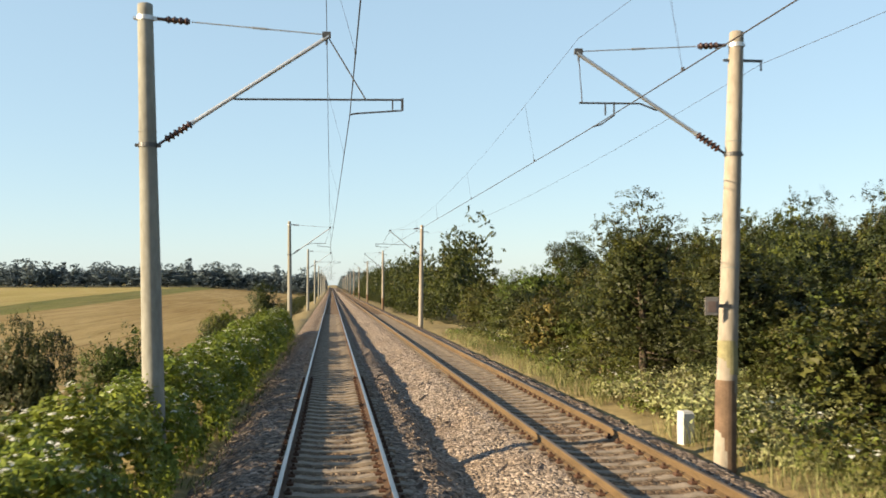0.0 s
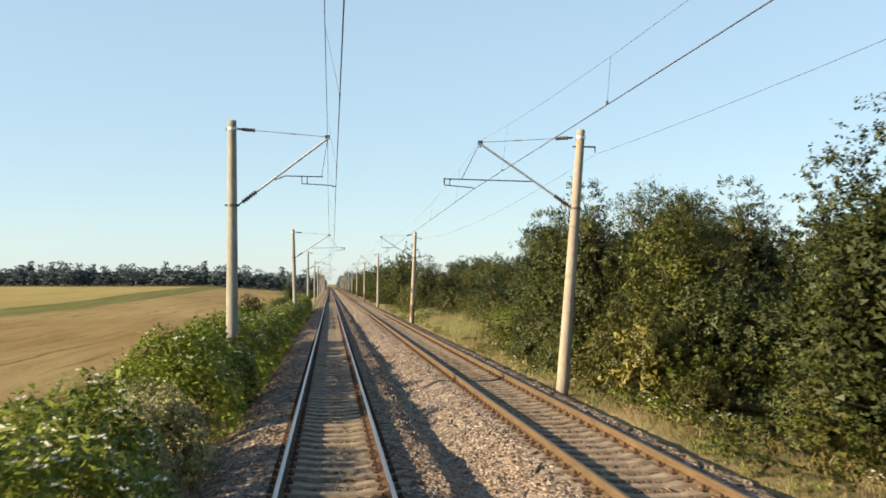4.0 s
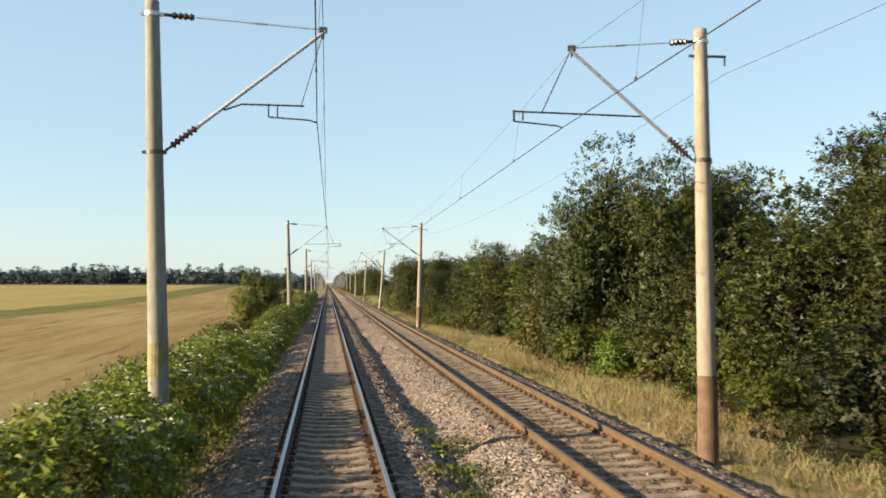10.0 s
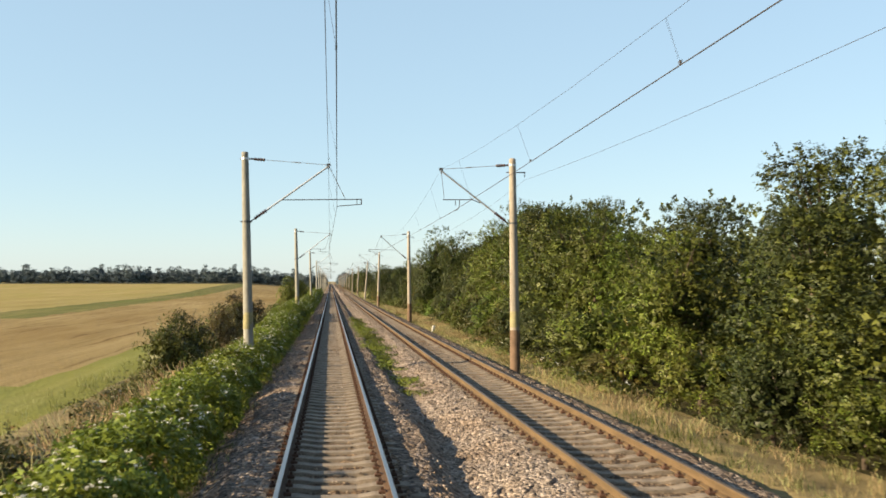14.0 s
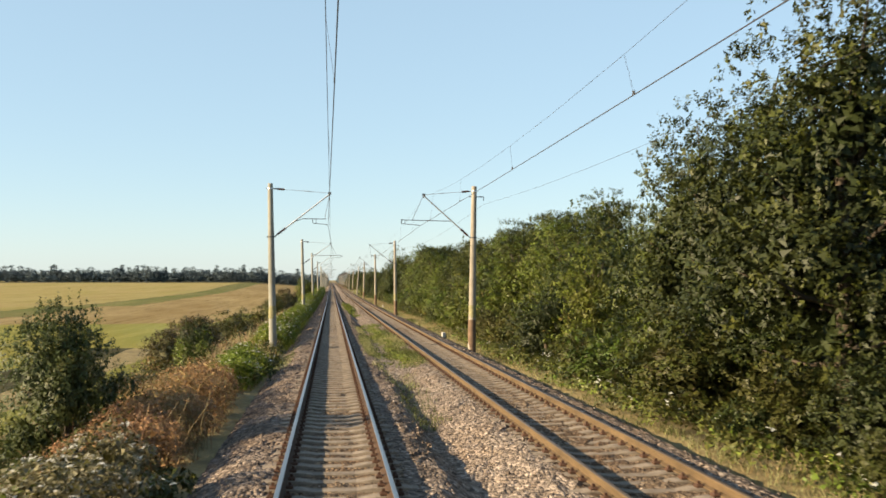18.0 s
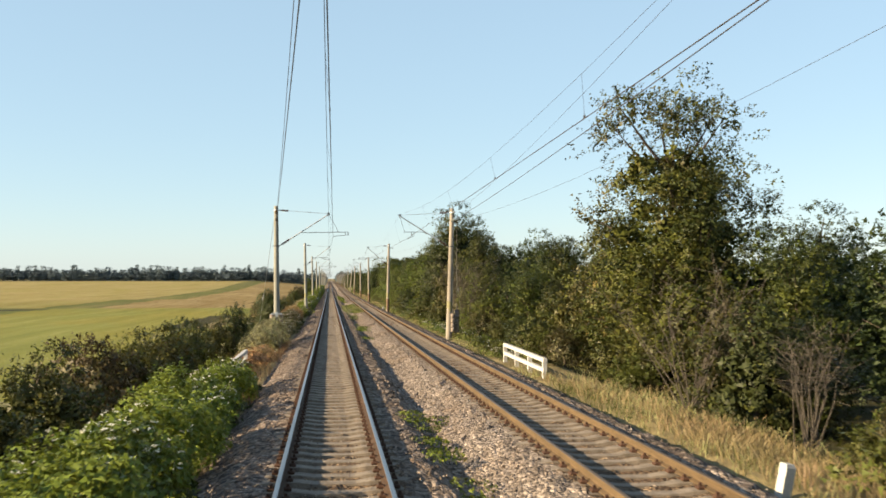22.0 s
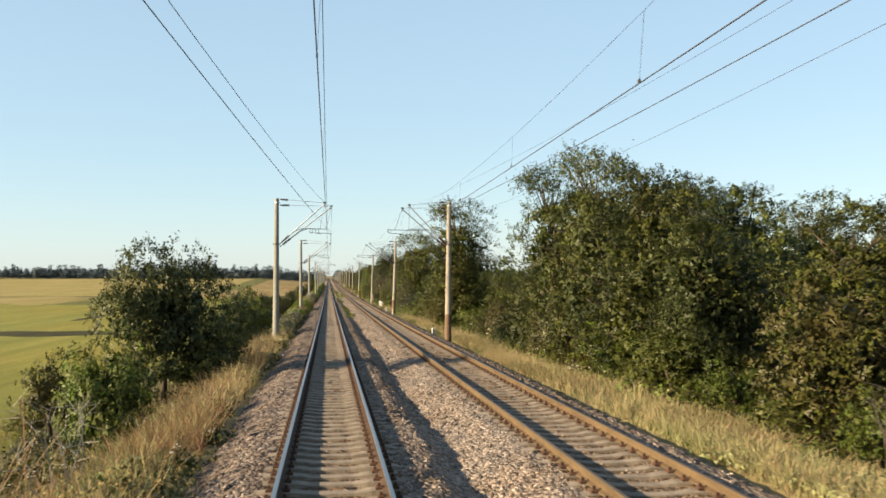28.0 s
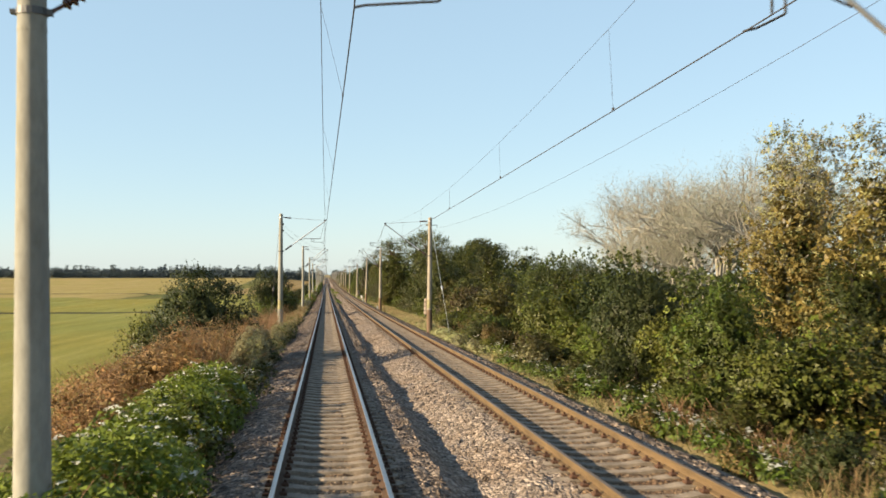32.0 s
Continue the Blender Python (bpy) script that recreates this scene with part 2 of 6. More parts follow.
leafy("leaf_grey", [(0.0, (0.1552, 0.1472, 0.0759)), (0.5, (0.2185, 0.2047, 0.1092)), (1.0, (0.3047, 0.284, 0.161))])
leafy("leaf_brown", [(0.0, (0.044, 0.037, 0.014)), (0.5, (0.068, 0.056, 0.021)), (1.0, (0.105, 0.083, 0.034))])
leafy("leaf_bleached", [(0.0, (0.24, 0.235, 0.165)), (0.5, (0.31, 0.305, 0.225)), (1.0, (0.42, 0.41, 0.33))], 0.7, 0.3)
leafy("weed_brown", [(0.0, (0.105, 0.060, 0.026)), (0.5, (0.155, 0.092, 0.040)), (1.0, (0.225, 0.140, 0.064))])
# leaves of distant trees: air haze put into the colour, paler and bluer
leafy("leaf_far_haze", [(0.0, (0.124, 0.1634, 0.1762)), (0.6, (0.1583, 0.2035, 0.2194)), (1.0, (0.2067, 0.2521, 0.2707))], 0.8, 0.2, 0.15)
leafy("leaf_yellow", [(0.0, (0.1325, 0.1125, 0.02718)), (0.5, (0.196, 0.1634, 0.04023)), (1.0, (0.252, 0.2188, 0.06648))])
leafy("leaf_pale", [(0.0, (0.2218, 0.2123, 0.1612)), (0.5, (0.2737, 0.2678, 0.2105)), (1.0, (0.3255, 0.327, 0.2676))])
leafy("needle_dark", [(0.0, (0.0222, 0.03164, 0.009666)), (0.6, (0.03336, 0.0437, 0.01281)), (1.0, (0.05236, 0.05859, 0.01885))])
leafy("grass_dry", [(0.0, (0.1981, 0.1445, 0.0643)), (0.5, (0.2624, 0.1973, 0.0911)), (1.0, (0.3192, 0.2537, 0.1291))], 0.7, 0.3)
leafy("grass_rust", [(0.0, (0.241, 0.1376, 0.0667)), (0.5, (0.3173, 0.1877, 0.0915)), (1.0, (0.3931, 0.2479, 0.1312))], 0.7, 0.3)
leafy("grass_green", [(0.0, (0.06166, 0.07949, 0.01868)), (0.5, (0.08883, 0.1069, 0.02653)), (1.0, (0.1398, 0.1471, 0.04691))], 0.6, 0.35)
leafy("grass_pale", [(0.0, (0.2741, 0.2896, 0.1183)), (0.5, (0.3665, 0.3726, 0.1599)), (1.0, (0.4595, 0.4486, 0.2153))], 0.6, 0.35)
leafy("grass_gold", [(0.0, (0.3085, 0.2184, 0.1119)), (0.5, (0.389, 0.281, 0.1521)), (1.0, (0.458, 0.3492, 0.2146))], 0.7, 0.3, 0.1)
leafy("flower_white", [(0.0, (0.58, 0.58, 0.48)), (1.0, (0.76, 0.75, 0.68))], 0.7, 0.25)

# ---- mesh helpers ----


class Build:
    """Collects vertices and faces for one mesh."""

    def __init__(self):
        self.v, self.f = [], []

    def add(self, verts, faces):
        k = len(self.v)
        self.v += [tuple(p) for p in verts]
        self.f += [tuple(i + k for i in q) for q in faces]
        return self

    def box(self, x0, x1, y0, y1, z0, z1, cut=0.0):
        """A box; with cut its four upper edges are chamfered."""
        if cut <= 0:
            v = [(x, y, z) for z in (z0, z1) for x, y in ((x0, y0), (x1, y0), (x1, y1), (x0, y1))]
            return self.add(v, [(3, 2, 1, 0), (4, 5, 6, 7), (0, 1, 5, 4), (1, 2, 6, 5), (2, 3, 7, 6), (3, 0, 4, 7)])
        rings = [(0, z0), (0, z1 - cut), (cut, z1)]
        v = [(x, y, z) for c, z in rings for x, y in ((x0 + c, y0 + c), (x1 - c, y0 + c), (x1 - c, y1 - c), (x0 + c, y1 - c))]
        f = [(3, 2, 1, 0), (8, 9, 10, 11)]
        for r in (0, 4):
            f += [(r, r + 1, r + 5, r + 4), (r + 1, r + 2, r + 6, r + 5), (r + 2, r + 3, r + 7, r + 6), (r + 3, r, r + 4, r + 7)]
        return self.add(v, f)

    def tube(self, pts, radii, n=8, caps=True):
        """A round rod through points, with a radius at each."""
        pts = [Vector(p) for p in pts]
        if not hasattr(radii, "__len__"):
            radii = [radii] * len(pts)
        k = len(self.v)
        side = None
        for i, p in enumerate(pts):
            way = (pts[min(i + 1, len(pts) - 1)] - pts[max(i - 1, 0)]).normalized()
            if side is None:
                side = way.orthogonal().normalized()
            side = (side - way * side.dot(way)).normalized()
            over = way.cross(side)
            for j in range(n):
                a = 2 * math.pi * j / n
                self.v.append(tuple(p + (side * math.cos(a) + over * math.sin(a)) * radii[i]))
        for i in range(len(pts) - 1):
            for j in range(n):
                a, b = k + i * n + j, k + i * n + (j + 1) % n
                self.f.append((a, b, b + n, a + n))
        if caps:
            self.f.append(tuple(k + j for j in reversed(range(n))))
            self.f.append(tuple(k + (len(pts) - 1) * n + j for j in range(n)))
        return self

    def discs(self, a, b, count, big, small, n=10):
        """A string of sheds between two points, as on an insulator."""
        a, b = Vector(a), Vector(b)
        pts, rad = [a], [small]
        for i in range(count):
            for u, r in ((0.12, small), (0.35, big), (0.62, big * 0.92), (0.82, small)):
                pts.append(a.lerp(b, (i + u) / count))
                rad.append(r)
        pts.append(b)
        rad.append(small)
        return self.tube(pts, rad, n)

    def mesh(self, name, smooth=False):
        me = bpy.data.meshes.new(name)
        me.from_pydata(self.v, [], self.f)
        if smooth:
            me.shade_smooth()
        me.update()
        return me


def part(name, me, material, parent=None, label=""):
    """Links a mesh as one object, under a thing or a part where one is given."""
    if isinstance(me, Build):
        me = me.mesh(name)
    if material and not me.materials:
        me.materials.append(MATS[material])
    ob = new(name, me)
    if parent:
        ob.parent = parent
    if label:
        ob["label"] = label
    return ob


def thing(name, x, y, z, label, category, group="", kind=""):
    e = new(name)
    e.empty_display_size = 0.2
    e.location = (x, y, z)
    return tagged(e, label, category, group, kind)


# ---- lie of the land ----
def smooth(a, b, x):
    u = np.clip((np.asarray(x, float) - a) / (b - a), 0, 1)
    return u * u * (3 - 2 * u)


LEFT_X = [-2600, -60, -20, -12, -9, -7, -5.2, -4.0, -3.0, -2.3, -1.9, 0]
LEFT_EARLY = [-1.5, -1.5, -1.5, -1.55, -1.7, -1.75, -1.2, -0.75, -0.5, -0.55, -0.75, -0.8]
LEFT_LATE = [-1.7, -1.7, -1.7, -1.75, -2.3, -2.6, -1.9, -1.05, -0.62, -0.55, -0.75, -0.8]
RIGHT_X = [0, 6.0, 6.6, 7.4, 9, 12, 20, 34, 80, 2600]
RIGHT_LOW = [-0.8, -0.75, -0.5, -0.5, -0.75, -0.95, -0.9, -0.6, -0.4, -0.4]
RIGHT_HIGH = [-0.8, -0.75, -0.5, -0.45, -0.35, 0.1, 1.4, 2.6, 3.0, 3.0]


def lie(x, y):
    """Ground height, world."""
    x, y = np.asarray(x, float), np.asarray(y, float)
    late = smooth(-265, -300, y)
    left = np.interp(x, LEFT_X, LEFT_EARLY) * (1 - late) + np.interp(x, LEFT_X, LEFT_LATE) * late
    left = left + smooth(-10, -60, x) * smooth(60, 470, y) * 2.9
    left = left + smooth(-57, -59, x) * 0.45 * smooth(-420, -380, y)
    hill = smooth(-25, 0, y) * (1 - smooth(60, 120, y))
    right = np.interp(x, RIGHT_X, RIGHT_LOW) * (1 - hill) + np.interp(x, RIGHT_X, RIGHT_HIGH) * hill
    roll = 0.10 * np.sin(x * 0.9 + y * 0.23) * np.sin(y * 0.41 - x * 0.31) * smooth(1.8, 3.5, np.abs(x - 2.2) - 2.4)
    return zt(y) + np.where(x < 2.2, left, right) + roll


def ground_sheet():
    xs = [-2600, -1400, -800, -480, -320, -220, -160, -120, -95, -78, -66, -59, -57, -50, -46, -40, -35, -33, -29, -24, -20, -16, -13, -11, -9.5, -8.3,
          -7.2, -6.2, -5.3, -4.5, -3.8, -3.2, -2.7, -2.3, -1.9, 0.0, 2.2, 4.4, 6.0, 6.5, 7.0, 7.6, 8.4, 9.4, 10.6, 12, 14, 17, 21, 27, 36, 55, 90,
          170, 400, 1000, 2600]
    ys = [-2600, -1500, -1000, -760, -640] + list(range(-580, 121, 3)) + list(range(135, 641, 15)) + [700, 800, 950, 1200, 1700, 2600]
    gx, gy = np.meshgrid(xs, ys)
    skew = np.where(gx < -15, 0.03 * np.clip(gy + 200, -400, 700) * smooth(-15, -40, gx), 0)
    gx = gx - skew * (gx > -700)
    gz = lie(gx, gy)
    nx, ny = len(xs), len(ys)
    me = bpy.data.meshes.new("ground")
    faces = [(j * nx + i, j * nx + i + 1, (j + 1) * nx + i + 1, (j + 1) * nx + i) for j in range(ny - 1) for i in range(nx - 1)]
    me.from_pydata(np.stack([gx, gy, gz], -1).reshape(-1, 3).tolist(), [], faces)
    for k in ("verge_soil", "stubble", "green_crop", "wheat", "meadow", "dark_margin"):
        me.materials.append(MATS[k])
    which = []
    for j in range(ny - 1):
        y = (ys[j] + ys[j + 1]) / 2
        for i in range(nx - 1):
            x = (xs[i] + xs[i + 1]) / 2
            k = 0
            if x < -9.5:
                if y > -184:
                    k = 1 if x > (-35 if y > -100 else -40) else 2 if x > (-46 if y > -100 else -50) else 3
                    if x > -13 and y < -150:
                        k = 4
                elif y > -262:
                    k = 4 if x > -46 else 2 if x > -57 else 3
                    if -16 < x < -11 and y < -226:
                        k = 5 if x < -13 else 0
                elif y > -369:
                    k = 4 if x > -33 else 5 if x > -35 and y > -335 else 4
                    if y < -362 or (x < -95 and y > -290):
                        k = 5 if x > -95 else 3
                else:
                    k = 4 if x > -150 else 3
                if -199 < y < -189 and -120 < x < -46:
                    k = 5
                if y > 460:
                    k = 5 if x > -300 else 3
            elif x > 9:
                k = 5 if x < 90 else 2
            which.append(k)
    me.polygons.foreach_set("material_index", which)
    me.shade_smooth()
    tagged(new("ground", me), "verge soil, gold stubble and green crop fields in strips", "ground", kind="structure")


ground_sheet()


# ---- track bed ----
def bed_profile():
    """Ballast across both tracks: two cribs, shoulders, and the hollow between them."""
    px = [-2.35, -1.95, -1.6, -1.35, -1.0, -0.55, 0, 0.55, 1.0, 1.35, 1.62, 1.98, 2.12, 2.85, 3.1, 3.4, 3.85, 4.4, 4.95, 5.4, 5.75, 6.05, 6.45, 6.8]
    pz = [-0.62, -0.42, -0.25, -0.185, -0.178, -0.232, -0.235, -0.232, -0.182, -0.190, -0.225, -0.47, -0.48, -0.27, -0.19, -0.18, -0.228, -0.235, -0.228,
          -0.18, -0.185, -0.23, -0.48, -0.62]
    return px, pz


def ballast_bed():
    px, pz = bed_profile()
    rng = np.random.default_rng(5)
    xs = np.concatenate([np.arange(-2.35, 6.81, 0.16), [6.8]])
    ys = np.concatenate([np.arange(-530, 40, 0.26), np.arange(40, 200, 1.0), np.arange(200, 1000, 10.0)])
    gx, gy = np.meshgrid(xs, ys)
    near = (gy < 45).astype(float)
    gx = gx + rng.uniform(-0.06, 0.06, gx.shape) * near
    gy2 = gy + rng.uniform(-0.1, 0.1, gx.shape) * near
    edge = smooth(1.45, 1.6, gx) * (1 - smooth(2.8, 3.0, gx))
    wander = 0.04 * np.sin(gy * 0.9) + 0.03 * np.sin(gy * 2.3 + 1) + 0.05 * np.sin(gy * 0.21)
    z = np.interp(gx - wander * edge, px, pz)
    # in places the hollow is silted up
    silt = smooth(-266, -258, gy) * (1 - smooth(-228, -218, gy))
    z = np.where((gx > 1.5) & (gx < 2.9), np.maximum(z, -0.48 + 0.17 * silt), z)
    lump = rng.normal(0, 1, gx.shape)
    crib = ((np.abs(gx) < 0.7) | (np.abs(gx - 4.4) < 0.7)).astype(float)
    z = z + lump * near * (0.017 - 0.002 * crib) + 0.03 * np.sin(gy * 0.55 + gx * 2) * edge
    fill = smooth(-0.2, 0.9, np.sin(gy * 0.13) + 0.6 * np.sin(gy * 0.047 + 2))
    z = z + crib * near * (fill * 0.020 + 0.010 * (gx > 2.2) - 0.012)
    gz = z + zt(gy2)
    nx, ny = len(xs), len(ys)
    me = bpy.data.meshes.new("ballast")
    idx = np.arange(nx * ny).reshape(ny, nx)
    quads = np.stack([idx[:-1, :-1], idx[:-1, 1:], idx[1:, 1:], idx[1:, :-1]], -1).reshape(-1, 4)
    me.from_pydata(np.stack([gx, gy2, gz], -1).reshape(-1, 3), [], quads)
    cx = xs[:-1] + 0.08
    row = np.where(np.abs(cx) < 0.95, 2, np.where(np.abs(cx - 4.4) < 0.95, 2, np.where(cx < 1.7, 1, 0)))
    row = np.where(cx > 5.6, 1, row)
    for k in ("ballast_stone", "ballast_grey", "ballast_fouled"):
        me.materials.append(MATS[k])
    me.polygons.foreach_set("material_index", np.tile(row, ny - 1).astype(np.int32))
    me.update()
    tagged(new("ballast", me), "tan and grey crushed stone ballast under both tracks", "ballast", kind="structure")


ballast_bed()


def loose_stones():
    """Single stones proud of the bed, on the shoulders and in the cribs."""
    rng = np.random.default_rng(11)
    px, pz = bed_profile()
    count = 32000
    x = np.where(rng.random(count) < 0.42, rng.uniform(1.0, 3.3, count), rng.uniform(-2.1, 6.5, count))
    x = np.where(rng.random(count) < 0.3, np.where(rng.random(count) < 0.5, 0, 4.4) + np.clip(rng.normal(0, 0.5, count), -1.25, 1.25), x)
    y = rng.uniform(-512, 30, count)
    inside = np.minimum(np.abs(x), np.abs(x - 4.4)) < 1.25
    z = np.interp(x, px, pz) + zt(y) + np.where(inside, 0.018, 0.005)
    unit = np.array([(1, 0, 0), (0, 1, 0), (-1, 0, 0), (0, -1, 0), (0, 0, 1), (0, 0, -1)], float)
    tri = np.array([(0, 1, 4), (1, 2, 4), (2, 3, 4), (3, 0, 4), (1, 0, 5), (2, 1, 5), (3, 2, 5), (0, 3, 5)])
    s = (rng.uniform(0.02, 0.05, count) * np.where(inside, 0.62, 1.0))[:, None, None] * rng.uniform(0.6, 1.3, (count, 6, 1))
    a = rng.uniform(0, 6.28, count)
    rx = unit[None, :, 0] * np.cos(a)[:, None] - unit[None, :, 1] * np.sin(a)[:, None]
    ry = unit[None, :, 0] * np.sin(a)[:, None] + unit[None, :, 1] * np.cos(a)[:, None]
    v = np.stack([rx, ry, np.tile(unit[:, 2], (count, 1)) * 0.75], -1) * s
    v = v + np.stack([x, y, z], -1)[:, None, :]
    f = (tri[None] + 6 * np.arange(count)[:, None, None]).reshape(-1, 3)
    me = bpy.data.meshes.new("loose_stones")
    me.from_pydata(v.reshape(-1, 3), [], f)
    me.materials.append(MATS["ballast_stone"])
    tagged(new("loose_stones", me), "loose broken stones lying on the ballast", "stones", kind="stuff")


loose_stones()


# ---- rails and sleepers ----
def rail_mesh(x, name, section):
    ys = np.concatenate([np.arange(-540, 60, 4.0), np.arange(60, 400, 20.0), np.arange(400, 1001, 60.0)])
    b = Build()
    k = len(section)
    for y in ys:
        z = float(zt(y))
        b.v += [(x + a, float(y), z + c) for a, c in section]
    for j in range(len(ys) - 1):
        for i in range(k - 1):
            a = j * k + i
            b.f.append((a, a + 1, a + k + 1, a + k))
    return b.mesh(name)


RAIL_SIDE = [(-0.034, -0.010), (-0.036, -0.036), (-0.012, -0.052), (-0.009, -0.130), (-0.070, -0.152), (-0.075, -0.166), (0.075, -0.166), (0.070, -0.152),
             (0.009, -0.130), (0.012, -0.052), (0.036, -0.036), (0.034, -0.010)]
RAIL_TOP = [(0.034, -0.010), (0.024, -0.002), (0.0, 0.0), (-0.024, -0.002), (-0.034, -0.010)]


def sleeper_build():
    """A concrete sleeper: low in the middle, raised under the rails, ends bevelled."""
    b = Build()
    xs = [(-1.28, 0.10, -0.27), (-1.22, 0.125, -0.205), (-0.95, 0.135, -0.170), (-0.52, 0.13, -0.172), (-0.3, 0.115, -0.205), (0.3, 0.115, -0.205),
          (0.52, 0.13, -0.172), (0.95, 0.135, -0.170), (1.22, 0.125, -0.205), (1.28, 0.10, -0.27)]
    for x, w, z in xs:
        b.v += [(x, -w - 0.02, -0.34), (x, -w, z), (x, w, z), (x, w + 0.02, -0.34)]
    for j in range(len(xs) - 1):
        for i in range(3):
            a = j * 4 + i
            b.f.append((a, a + 4, a + 5, a + 1))
    b.f += [(0, 1, 2, 3), (39, 38, 37, 36)]
    return b


def clip_build():
    """Rail fastening: a sloped plate and a bolt head at either side of the rail foot."""
    b = Build()
    for s in (-1, 1):
        b.box(s * 0.11 - 0.055, s * 0.11 + 0.055, -0.07, 0.07, -0.172, -0.128, 0.02)
        b.box(s * 0.115 - 0.02, s * 0.115 + 0.02, -0.022, 0.022, -0.13, -0.088)
    return b


def many(build, places):
    """The same form at many places, in one mesh."""
    v, k = np.array(build.v), len(build.v)
    p = np.array(places)
    out = (v[None] + p[:, None, :]).reshape(-1, 3)
    faces = []
    for i in range(len(places)):
        faces += [tuple(q + i * k for q in f) for f in build.f]
    return out, faces


SPACING = 0.6


def railway_track(cx, first, last, side, head, label):
    track = thing("railway_track", cx, 0, 0, label, "railway track", "running tracks")
    for s in (-0.752, 0.752):
        rail = part("rail", rail_mesh(s, "rail", RAIL_SIDE), side, track, "rust-brown steel rail")
        part("rail_head", rail_mesh(s, "rail_head", RAIL_TOP), head, rail, "worn running surface")
    sl, cl = sleeper_build(), clip_build()
    me = sl.mesh("sleeper")
    me.materials.append(MATS["sleeper_concrete"])
    cm = cl.mesh("rail_clip")
    cm.materials.append(MATS["clip_rust"])
    rng = random.Random(int(cx * 10) + 3)
    rest, rest_clips = [], []
    for i in range(int(540 / SPACING) + 160):
        y = -538 + i * SPACING + rng.uniform(-0.012, 0.012)
        z = float(zt(y)) + rng.uniform(-0.012, 0.004)
        if first <= y < last:
            o = new("sleeper", me)
            o.parent, o.location = track, (rng.uniform(-0.015, 0.015), y, z)
        else:
            rest.append((rng.uniform(-0.015, 0.015), y, z))
        for s in (-0.752, 0.752) if y < 30 else ():
            rest_clips.append((s, y, float(zt(y))))
    v, f = many(sl, rest)
    me2 = bpy.data.meshes.new("sleeper_run")
    me2.from_pydata(v, [], f)
    part("sleeper_run", me2, "sleeper_concrete", track, "row of dusty concrete sleepers")["kind"] = "stuff"
    v, f = many(cl, rest_clips)
    me3 = bpy.data.meshes.new("fastening_run")
    me3.from_pydata(v, [], f)
    part("fastening_run", me3, "clip_rust", track, "rusty rail fastenings")["kind"] = "stuff"
    return track


railway_track(0.0, -505, -326, "rail_rust", "rail_polished", "railway track with bright-topped rusty rails on concrete sleepers")
railway_track(4.4, -330, -151, "rail_gold", "rail_worn", "second railway track with rust-orange rails on concrete sleepers")

# ---- overhead line ----
# place along the line; left mast foot x and lean; right mast foot x and lean; arm form (P: arm pushed past the wire, N: pulled, D: two arms)
MASTS = [
    (71.0, -3.02, -0.010, 6.45, 0.012, "N"), (15.87, -2.83, -0.031, 6.55, 0.040, "P"), (-35.63, -2.75, -0.008, 6.61, 0.078, "N"),
    (-88.69, -2.76, -0.031, 6.62, 0.022, "P"), (-143.61, -2.83, -0.026, 6.65, -0.012, "N"), (-192.30, -2.88, -0.025, 6.51, -0.012, "P"),
    (-247.54, -2.71, -0.022, 6.45, 0.0165, "N"), (-301.99, -3.04, -0.011, 6.78, 0.025, "P"), (-355.81, -2.86, -0.004, 6.67, 0.029, "D"),
    (-403.66, -2.87, 0.002, 6.47, 0.009, "D"), (-458.74, -3.02, 0.003, 6.69, 0.0065, "N"), (-512.85, -2.84, -0.010, 6.60, 0.010, "P"),
    (-565.5, -2.95, -0.01, 6.6, 0.01, "N"),
]
CONTACT_Z = 5.42


LEFT_STAGGER = {1: 0.22, 2: 0.08, 3: 0.0, 4: -0.26, 5: 0.14, 6: -0.23, 7: 0.10, 10: -0.24, 11: 0.2}


RIGHT_STAGGER = {8: 4.0, 10: 3.66}
RIGHT_MESSENGER = {1: 4.05, 3: 3.97, 5: 3.84, 7: 3.92, 8: 4.06, 10: 3.78}


def stagger(i, right, form):
    """Sideways place of the contact wire over its track."""
    if not right and i - 9 in LEFT_STAGGER:
        return LEFT_STAGGER[i - 9]
    if right:
        if i - 9 in RIGHT_STAGGER:
            return RIGHT_STAGGER[i - 9]
        return 4.02 if form == "P" else 4.28
    return 0.2 if form == "P" else -0.14


def contact_z(i, right, form):
    if right and i - 9 == 10:
        return CONTACT_Z - 0.30
    return CONTACT_Z - 0.12 if right and form == "N" else CONTACT_Z


